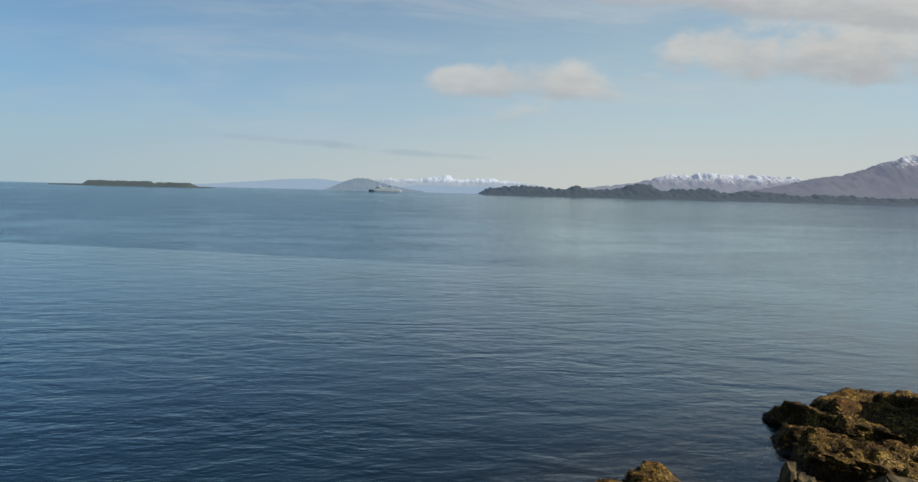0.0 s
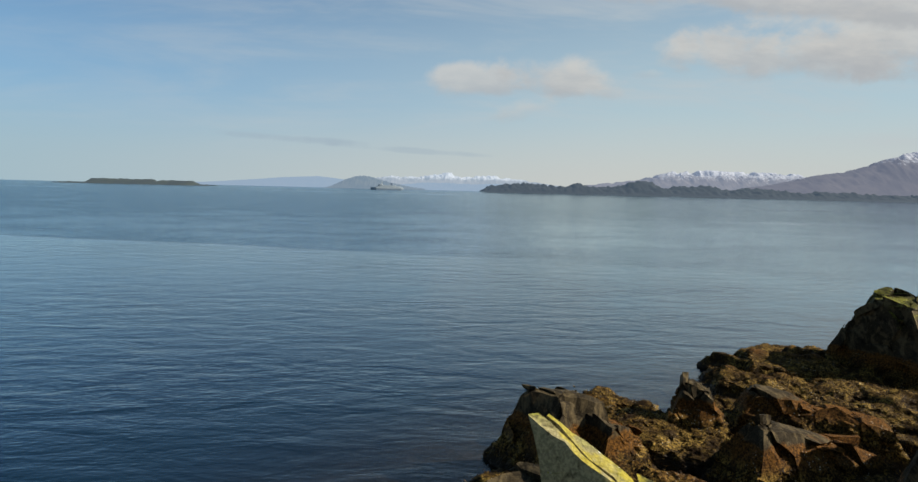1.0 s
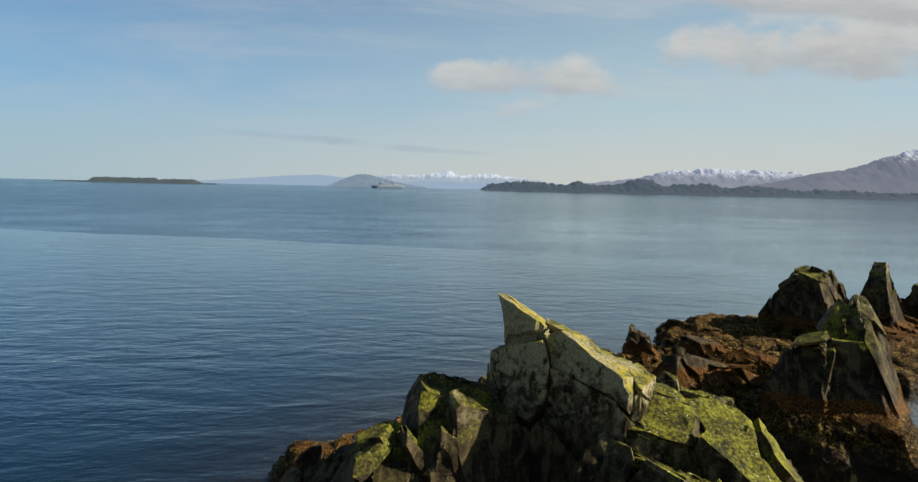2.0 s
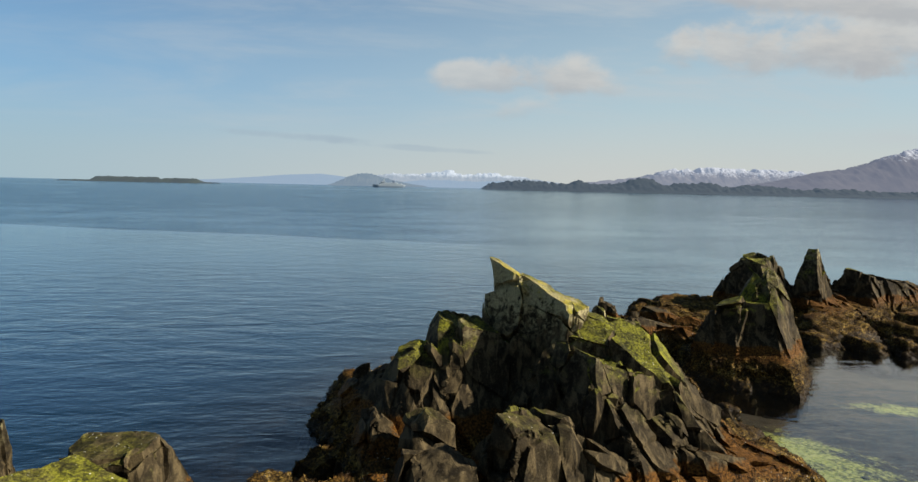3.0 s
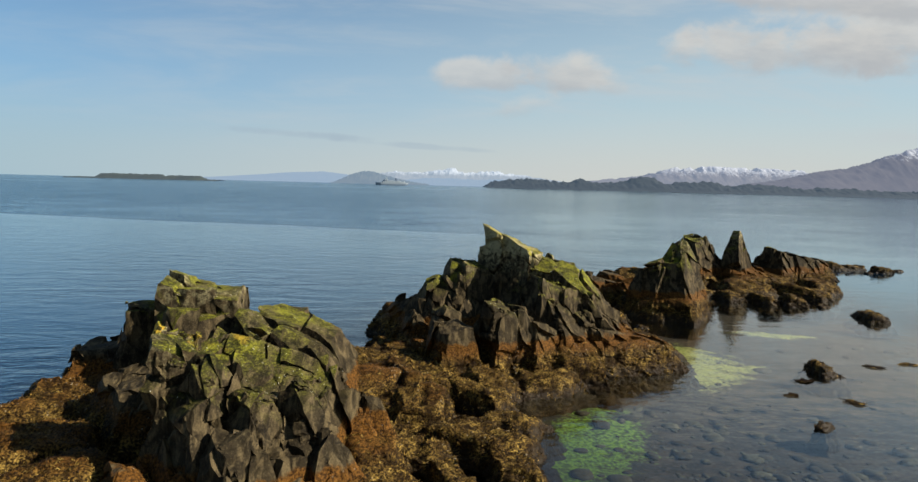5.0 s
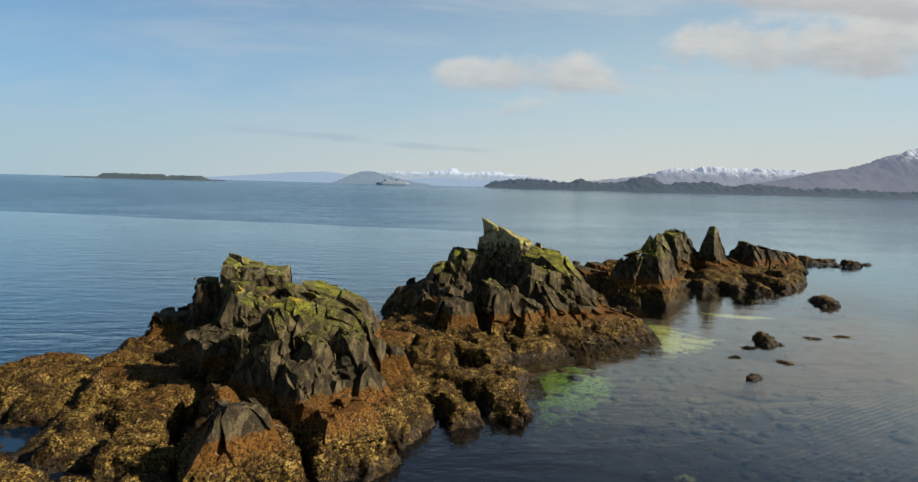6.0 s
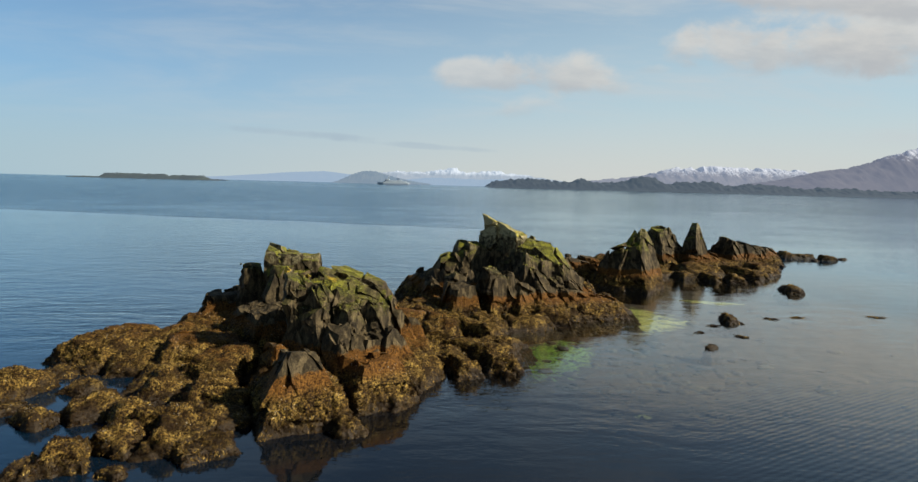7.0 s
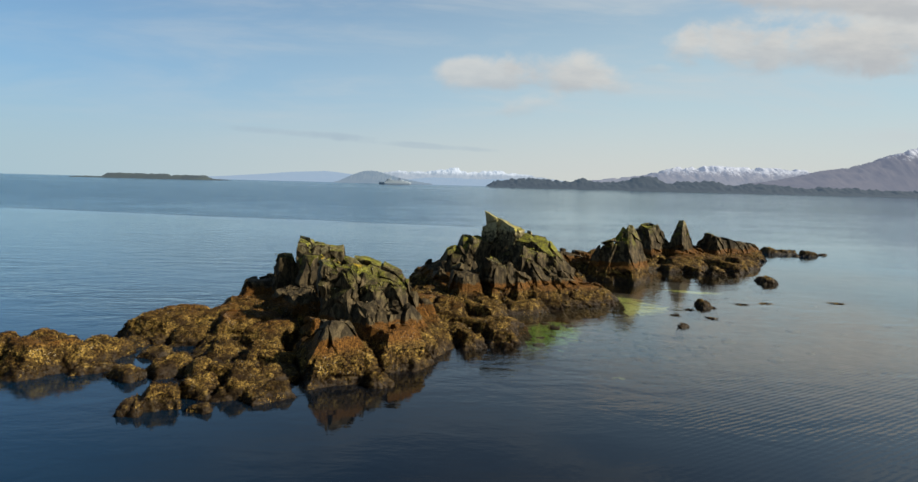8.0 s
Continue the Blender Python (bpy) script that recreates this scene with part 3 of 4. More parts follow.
def shards(planes, centre, half, yaw, sizes, ledge, floor, rng):
    """Fills a convex form (planes in its own axes) with split blocks of slate: each block ends in faces of its own slant and depth,
    with narrow clefts between. Blocks deep inside are left out."""
    s, co = math.sin(radians(-yaw)), math.cos(radians(-yaw))
    turn = np.array([[co, -s, 0], [s, co, 0], [0, 0, 1.0]])
    metric = (BED / np.linalg.norm(BED, axis=1)[:, None]) @ turn.T / np.array(sizes)[:, None]
    corner = np.array([[i, j, k] for i in (-1, 1) for j in (-1, 1) for k in (-1, 1)]) * half * 1.15 + centre
    reach = corner @ metric.T
    lo, hi = np.floor(reach.min(0)), np.ceil(reach.max(0))
    grid = np.stack(np.meshgrid(*[np.arange(a, b) for a, b in zip(lo, hi)], indexing="ij"), -1).reshape(-1, 3)
    seeds = grid + 0.5 + rng.uniform(-0.48, 0.48, grid.shape)
    back = np.linalg.inv(metric)
    spots = seeds @ back.T
    norm = np.array([np.array(n, float) / np.linalg.norm(n) for n, d in planes])
    dist = np.array([d / np.linalg.norm(n) for n, d in planes])
    depth = (spots @ norm.T - dist)
    near = np.where((depth.max(1) < 0.7 * max(sizes)) & (spots[:, 2] > floor - 1.5))[0]
    verts, faces = [], []
    for i in near:
        order = np.argsort(((seeds - seeds[i]) ** 2).sum(1))[1:27]
        r = 3.2 * max(sizes)
        c = spots[i]
        x0, x1, y0, y1, z0, z1 = c[0] - r, c[0] + r, c[1] - r, c[1] + r, max(c[2] - r, floor), c[2] + r
        if z0 >= z1:
            continue
        p = [(x, y, z) for z in (z0, z1) for y in (y0, y1) for x in (x0, x1)]
        solid = [[p[k] for k in ring] for ring in ((0, 2, 3, 1), (4, 5, 7, 6), (0, 1, 5, 4), (2, 6, 7, 3), (0, 4, 6, 2), (1, 3, 7, 5))]
        gap = 0.006 + 0.03 * rng.random() ** 4
        for j in order:
            n = metric.T @ (seeds[j] - seeds[i])
            size = np.linalg.norm(n)
            solid = clip_solid(solid, tuple(n / size), float((seeds[j] @ seeds[j] - seeds[i] @ seeds[i]) / 2 / size) - gap)
            if not solid:
                break
        push = ledge * rng.uniform(-1.0, 0.45)
        touched = False
        for k in range(1, len(norm)):
            if not solid:
                break
            n = norm[k] + 0.11 * rng.normal(size=3)
            n /= np.linalg.norm(n)
            foot = c + norm[k] * (dist[k] - norm[k] @ c)
            d = float(n @ foot) + push + 0.3 * ledge * rng.uniform(-1, 1)
            if max(n @ np.array(q) - d for ring in solid for q in ring) > -0.25:
                touched = True
            solid = clip_solid(solid, tuple(n), d)
        if not solid or not touched:
            continue
        pts = np.array([q for ring in solid for q in ring])
        for _ in range(3):
            n = rng.normal(size=3) + np.array([0, 0, 0.3])
            n /= np.linalg.norm(n)
            h = pts @ n
            solid = clip_solid(solid, tuple(n), float(h.max() - rng.uniform(0.01, 0.13) * (h.max() - h.min())))
        for ring in solid:
            at = len(verts)
            verts.extend(ring)
            faces.extend((at, at + k, at + k + 1) for k in range(1, len(ring) - 1))
    return np.array(verts).reshape(-1, 3), np.array(faces, np.int64).reshape(-1, 3)


def crag(x, y, yaw, base, a, b, top, side, k=6, p=34, chips=9, seed=0, block=1.15, rough=0.8, weed=1.0, tilt=0.0):
    """A mass of rock: a box at its foot (half sizes a and b), drawn in towards a top that runs from (x1, z1) to (x2, z2)
    along its own x and spans side = (front, back) across; corners are struck off by chance."""
    rng = np.random.default_rng(1000 + seed)
    x1, z1, x2, z2 = top
    yf, yb = side
    zt = max(z1, z2)
    planes = [((0, 0, -1), -base), ((z2 - base, 0, a - x2), (z2 - base) * a + (a - x2) * base),
              ((-(z1 - base), 0, x1 + a), (z1 - base) * a + (x1 + a) * base),
              ((0, -(zt - base), b + yf), (zt - base) * b + (b + yf) * base), ((0, zt - base, b - yb), (zt - base) * b + (b - yb) * base),
              ((-(z2 - z1), -tilt * (x2 - x1), x2 - x1), -(z2 - z1) * x1 - tilt * (x2 - x1) * yb + (x2 - x1) * z1)]
    corners = np.array([[sx * a, sy * b, base] for sx in (-1, 1) for sy in (-1, 1)] + [[xx, yy, zz] for xx, zz in ((x1, z1), (x2, z2)) for yy in (yf, yb)])
    for _ in range(chips):
        nn = rng.normal(size=3)
        nn[2] = abs(nn[2]) * 0.6
        nn /= np.linalg.norm(nn)
        planes.append((tuple(nn), float((corners @ nn).max()) * rng.uniform(0.86, 0.98)))
    c = np.array([(x1 + x2) / 4, (yf + yb) / 4, base + 0.40 * (0.5 * (z1 + z2) - base)])
    size = np.array([a, b, 0.5 * (zt - base)])
    dirs, faces = ico(k)
    g = 0.0
    for nn, d in planes:
        nn = np.array(nn, float)
        room = max(d - nn @ c, 0.12 * np.linalg.norm(nn))
        g = np.maximum(g, dirs @ (nn * size) / room) if p > 20 else g + np.maximum(0, dirs @ (nn * size) / room) ** p
    v = c + size * dirs * (1 / g if p > 20 else g ** (-1 / p))[:, None]
    s, co = math.sin(radians(yaw)), math.cos(radians(yaw))
    v = np.stack([x + v[:, 0] * co - v[:, 1] * s, y + v[:, 0] * s + v[:, 1] * co, v[:, 2]], 1)
    v = weather(v, faces, seed, block, rough, weed)
    # above the tide the body draws back behind its split blocks
    v = v - normals_of(v, faces) * (0.20 * step01(v[:, 2], 1.15, 1.7))[:, None]
    # splinters too thin to stand are worn off
    ends = np.concatenate([faces[:, [0, 1]], faces[:, [1, 2]], faces[:, [2, 0]]])
    count = np.maximum(np.bincount(ends[:, 0], minlength=len(v)), 1)[:, None]
    length = np.mean(np.linalg.norm(v[ends[:, 0]] - v[ends[:, 1]], axis=1))
    for _ in range(5):
        mid = np.stack([np.bincount(ends[:, 0], v[ends[:, 1], c], len(v)) for c in range(3)], 1) / count
        off = np.linalg.norm(v - mid, axis=1)
        thin = off > 1.3 * length
        v[thin] = mid[thin]
    # the root under the seabed is left off
    faces = faces[v[faces, 2].max(1) > -0.8]
    used, faces = np.unique(faces, return_inverse=True)
    v, faces = v[used], faces.reshape(-1, 3)
    if zt < 1.75:
        return v, faces, v[:0], faces[:0]
    sizes = np.array([0.60, 0.95, 1.15]) * max(block, 0.55)
    sv, sf = shards(planes, np.array([(x1 + x2) / 4, (yf + yb) / 4, 0.5 * (zt + base)]), np.array([a, b, 0.5 * (zt - base)]), yaw, sizes, 0.05 + 0.20 * rough, max(base + 0.2, 0.9), rng)
    if len(sv):
        sv = np.stack([x + sv[:, 0] * co - sv[:, 1] * s, y + sv[:, 0] * s + sv[:, 1] * co, sv[:, 2]], 1)
        sv, sf = worn(sv, sf, 0.20 if y < 20 else 0.34)
    return v, faces, sv, sf


def fronds(pieces, seed, per_m2, top=1.5, length=(0.06, 0.15), width=0.019):
    """Blades of rockweed hanging from the stone below the tide's upper mark."""
    rng = np.random.default_rng(seed)
    roots, outs = [], []
    for v, f in pieces:
        tri = v[f]
        cross = np.cross(tri[:, 1] - tri[:, 0], tri[:, 2] - tri[:, 0])
        area = 0.5 * np.linalg.norm(cross, axis=1)
        mid = tri.mean(1)
        zone = step01(mid[:, 2] + 0.5 * fbm(mid / 0.9, 3, 7), top + 0.25, top - 0.35) * (mid[:, 2] > -0.05)
        patch = 0.25 + 0.75 * step01(fbm(mid / 0.7, 3, 8), -0.35, 0.25)
        want = area * zone * patch * per_m2
        pick = np.repeat(np.arange(len(f)), rng.poisson(want))
        r1, r2 = rng.random((2, len(pick), 1))
        r1 = np.sqrt(r1)
        roots.append(tri[pick, 0] * (1 - r1) + tri[pick, 1] * r1 * (1 - r2) + tri[pick, 2] * r1 * r2)
        outs.append(cross[pick] / np.maximum(2 * area[pick], 1e-12)[:, None])
    root, out = np.concatenate(roots), np.concatenate(outs)
    n = len(root)
    swirl = rng.normal(size=(n, 3))
    along = swirl * 0.55 + np.array([0, 0, -0.75])
    along -= out * np.sum(along * out, 1)[:, None]
    along /= np.maximum(np.linalg.norm(along, axis=1), 1e-6)[:, None]
    across = np.cross(along, out)
    size = rng.uniform(*length, n)[:, None]
    w = width * rng.uniform(0.5, 1.2, n)[:, None]
    lift = out * rng.uniform(0.01, 0.06, n)[:, None]
    a0, a1 = root - across * w * 0.3, root + across * w * 0.3
    m = root + along * size * 0.5 + lift
    m0, m1 = m - across * w, m + across * w
    tip = root + along * size + out * rng.uniform(-0.02, 0.07, n)[:, None]
    v = np.stack([a0, a1, m0, m1, tip], 1).reshape(-1, 3)
    i = (np.arange(n) * 5)[:, None]
    f = np.concatenate([i + np.array([[0, 1, 3]]), i + np.array([[0, 3, 2]]), i + np.array([[2, 3, 4]])], 1).reshape(-1, 3)
    return v, f


def empty_thing(name, x, y, z, label, category, group=""):
    ob = new(name)
    ob.empty_display_size = 0.5
    ob.location = (x, y, z)
    return tagged(ob, label, category, group)


def part_mesh(name, me, parent, origin, label="", kind=""):
    ob = new(name, me)
    ob.parent = parent
    return tagged(ob, label, kind=kind)


def broken(seed, *spots):
    """Loose angular blocks that lean on a crag: (x, y, top, half size)."""
    rng = np.random.default_rng(seed + 300)
    made = []
    for x, y, z, r in spots:
        a, b = r * rng.uniform(0.75, 1.0), r * rng.uniform(1.0, 1.35)
        x1, x2 = -a * rng.uniform(0.2, 0.6), a * rng.uniform(0.1, 0.5)
        made.append(("boulder", dict(x=x, y=y, yaw=rng.uniform(15, 60), base=z - 2.6 * r - 0.3, a=a * 1.4, b=b * 1.5, top=(x1, z - rng.uniform(0, 0.4) * r, x2, z - rng.uniform(0, 0.6) * r),
                                     side=(-b * rng.uniform(0.1, 0.6), b * 0.5), k=6 if r > 0.8 else 5, chips=6, block=1.3 * r + 0.2, rough=0.4, tilt=rng.uniform(0.1, 0.8))))
    return made


def outcrop(name, x, y, label, category, blocks, mounds=(), weed_per_m2=190.0, seed=0, group=""):
    """Rock masses (part 'crag') and weedy mounds (part 'weedy_boulder') of one reef, with its rockweed."""
    thing = empty_thing(name, x, y, 0, label, category, group)
    at = np.array([x, y, 0.0])
    pieces = []
    for i, (word, args) in enumerate(blocks):
        v, f, sv, sf = crag(seed=seed * 50 + i, **args)
        pieces.append((v, f))
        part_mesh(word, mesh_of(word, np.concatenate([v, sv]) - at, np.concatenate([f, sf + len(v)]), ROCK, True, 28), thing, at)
    rng = np.random.default_rng(seed + 900)
    for i, (mx, my, r, h) in enumerate(mounds):
        rx, ry = r * rng.uniform(0.95, 1.5), r * rng.uniform(0.65, 1.0)
        v, f, _, _ = crag(mx, my, rng.uniform(0, 180), -1.0, rx * 1.3, ry * 1.3, (-rx * 0.65, h * rng.uniform(0.7, 1.0), rx * 0.55, h * rng.uniform(0.8, 1.0)), (-ry * 0.6, ry * 0.5),
                    k=6 if r > 1.95 else 5 if r > 0.75 else 4, p=34, chips=8, seed=seed * 50 + 30 + i, block=0.8, rough=1.0, tilt=rng.uniform(0.0, 0.35))
        pieces.append((v, f))
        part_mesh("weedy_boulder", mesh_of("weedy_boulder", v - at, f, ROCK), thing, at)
    if weed_per_m2:
        v, f = fronds(pieces, seed + 77, weed_per_m2)
        if len(v):
            part_mesh("rockweed", mesh_of("rockweed", v - at, f, WEED), thing, at, "golden-brown rockweed fronds draped over the stone", "stuff")
    return thing


# ---- sea and seabed ----
def spaced(lo, hi, near, n):
    """Coordinates from lo to hi, dense round near."""
    s = np.linspace(-1, 1, n)
    g = np.sinh(s * 7) / np.sinh(7)
    return np.where(g < 0, near + g * (near - lo), near + g * (hi - near))


def grid_mesh(name, xs, ys, height, mat):
    X, Y = np.meshgrid(xs, ys)
    Z = height(X, Y)
    v = np.stack([X.ravel(), Y.ravel(), Z.ravel()], 1)
    nx, ny = len(xs), len(ys)
    i = (np.arange(ny - 1)[:, None] * nx + np.arange(nx - 1)[None, :]).ravel()
    return mesh_of(name, v, np.stack([i, i + 1, i + 1 + nx, i + nx], 1), mat)


sea = new("water", grid_mesh("water", spaced(-4900, 4900, 0, 80), spaced(-2500, 4900, 0, 80), lambda X, Y: 0 * X, WATER))
tagged(sea, "calm blue-grey sea water with small wind ripples", "water", kind="structure")


def bed_height(X, Y):
    p = np.stack([X.ravel() / 4, Y.ravel() / 4, 0 * X.ravel()], 1)
    deep = np.clip(np.hypot((X - 9) / 40, (Y - 14) / 40) - 0.45, 0, 9)
    return (-0.75 + 0.30 * fbm(p, 3, 3).reshape(X.shape) - 3.0 * deep)


seabed = new("ground", grid_mesh("ground", np.linspace(-60, 80, 180), np.linspace(-50, 90, 180), bed_height, SEABED))
tagged(seabed, "brown stony seabed with bright green algae beds", "seabed", kind="structure")


# ---- the near reef: slabs, a mossy dome and a weedy foot ----
def C(x, y, yaw, a, b, top, side, k=6, base=-1.2, **more):
    return dict(x=x, y=y, yaw=yaw, base=base, a=a, b=b, top=top, side=side, k=k, **more)


outcrop("rock_outcrop", -8, 3, "dark slate outcrop with mossy top and golden weedy foot", "rock outcrop", [
    ("slab", C(-10.4, 8.3, 4, 1.75, 1.5, (-1.4, 4.85, 1.4, 4.4), (-1.0, 0.9), 6, base=1.6, block=2.2, chips=3, rough=0.2)),
    ("crag", C(-10.4, 7.6, 30, 2.2, 2.1, (-1.1, 4.0, 1.1, 3.7), (-0.9, 0.9), 6, block=1.7, rough=0.5)),
    ("crag", C(-12.6, 8.1, 20, 1.1, 1.3, (-0.65, 4.0, 0.5, 3.85), (-0.6, 0.6), chips=4, rough=0.4)),
    ("slab", C(-8.0, 11.2, 6, 2.1, 1.8, (-1.1, 3.1, 0.9, 3.3), (-0.9, 0.8), block=2.8, rough=0.3)),
    ("crag", C(-6.6, 7.0, -10, 3.1, 3.0, (-1.8, 3.85, 1.0, 3.1), (-1.2, 1.5), 6, block=3.6, rough=0.2, chips=6)),
    ("crag", C(-6.5, 1.9, -8, 2.5, 2.7, (-2.1, 4.6, 1.8, 3.5), (-1.5, 1.5), 6, block=1.5, rough=0.9, tilt=0.42, chips=6)),
    ("crag", C(-8.7, 1.7, 24, 0.5, 1.1, (-0.65, 4.85, 0.6, 4.35), (-0.9, 0.9), 6, block=1.6, tilt=0.3, base=0.4)),
    ("crag", C(-5.9, -0.2, 34, 2.0, 1.6, (-1.1, 2.6, 0.9, 2.3), (-0.5, 0.8), 6, block=1.5)),
    ("crag", C(-14.5, 9.0, 20, 1.9, 2.6, (-0.9, 2.1, 1.1, 2.3), (-1.2, 1.2))),
    ("boulder", C(-7.5, -3.7, -66, 2.6, 2.3, (-0.9, 2.2, 0.45, 2.6), (-0.75, 0.3), 6, rough=0.18, block=2.6, chips=3)),
    ("boulder", C(-5.2, -1.9, 36, 1.9, 2.0, (-0.8, 1.75, 0.8, 1.6), (-0.8, 0.8), 6, rough=0.25, block=2.0, chips=4)),
    ("crag", C(-11.3, 4.8, 40, 2.0, 2.7, (-0.8, 2.1, 0.9, 2.4), (-1.2, 1.2), 6)),
    ("crag", C(-9.1, -0.5, 36, 1.1, 1.2, (-0.4, 1.8, 0.4, 1.7), (-0.5, 0.5), rough=0.4, block=1.6)),
] + broken(1, (-7.8, 0.1, 3.4, 0.8), (-6.6, -0.8, 3.0, 0.8), (-4.6, 0.2, 2.9, 0.8), (-7.7, 0.9, 4.3, 0.55), (-6.4, 0.4, 3.8, 0.6), (-5.4, 0.8, 3.6, 0.55), (-6.9, 2.9, 4.2, 0.6),
           (-8.9, 6.0, 3.7, 0.8), (-10.2, 3.2, 2.2, 0.8), (-4.0, 3.4, 2.5, 0.9)), [(-17.6, 3.6, 2.0, 1.3), (-15.0, 4.6, 2.0, 1.4), (-13.2, 2.6, 2.0, 1.6), (-14.0, 6.6, 2.0, 1.7), (-11.6, 0.4, 1.6, 1.5), (-11.2, -2.4, 1.1, 1.2),
    (-15.6, 1.4, 1.5, 0.9), (-13.0, -0.9, 1.5, 0.9), (-18.6, 0.9, 1.0, 0.5), (-16.6, -1.5, 0.9, 0.6),
    (-3.6, 0.4, 1.3, 1.3), (-3.9, 3.0, 1.5, 1.6), (-14.0, 1.2, 2.6, 0.6), (-16.4, 3.4, 2.6, 0.7), (-5.9, -4.9, 0.8, 0.5), (-4.0, -2.4, 0.8, 0.6), (-9.9, -4.4, 1.2, 0.5), (-10.4, -3.0, 1.2, 0.8), (-9.0, -1.9, 1.1, 1.1)], seed=1)

outcrop("seaweed_reef", -21, -2.6, "low reef thickly covered in golden rockweed", "reef", [], [
    (-21.2, -2.4, 2.3, 1.5), (-23.6, -2.6, 2.0, 1.4), (-19.2, -2.3, 1.4, 1.1), (-22.5, -4.2, 1.4, 0.7), (-25.5, -2.0, 1.8, 1.0), (-18.0, -3.6, 0.8, 0.4)], seed=2, group="weed reefs")
outcrop("seaweed_reef", -12, -7, "low reef thickly covered in golden rockweed", "reef", [], [
    (-13.6, -7.8, 1.0, 0.75), (-12.7, -6.6, 0.9, 0.8), (-14.3, -8.3, 0.7, 0.5), (-10.9, -6.2, 1.1, 0.9), (-9.9, -7.0, 0.8, 0.6), (-11.8, -5.2, 0.9, 0.8),
    (-14.8, -3.8, 1.1, 0.7), (-13.2, -4.4, 0.9, 0.7), (-16.4, -4.6, 0.8, 0.4), (-12.0, -8.6, 0.5, 0.3)], seed=3, group="weed reefs")

# ---- the low saddle between the reefs ----
outcrop("seaweed_reef", -1.5, 5, "low saddle of boulders covered in brown rockweed", "reef", [
    ("ledge", C(-2.7, 5.6, -38, 3.4, 2.6, (-2.6, 0.9, 2.4, 0.5), (-1.6, 1.8), chips=6, rough=0.9, block=0.8)),
    ("ledge", C(-3.4, 10.6, -30, 3.2, 2.6, (-2.4, 1.1, 2.2, 0.9), (-1.6, 1.8), chips=6, rough=0.9, block=0.8)),
], [
    (-2.4, 6.6, 1.6, 1.3), (-4.4, 8.4, 1.8, 1.9), (-0.8, 4.4, 1.6, 1.1), (0.4, 2.4, 1.0, 0.8), (-1.4, 1.6, 1.2, 0.9), (-2.6, 9.6, 1.5, 1.5), (-4.6, 12.4, 1.7, 1.2),
    (0.9, 6.0, 1.2, 0.8), (-5.6, 14.6, 1.2, 0.7), (-2.9, 13.4, 1.6, 1.6), (-0.2, 8.4, 1.3, 1.1), (0.6, 1.0, 0.6, 0.4)], seed=4, group="weed reefs")

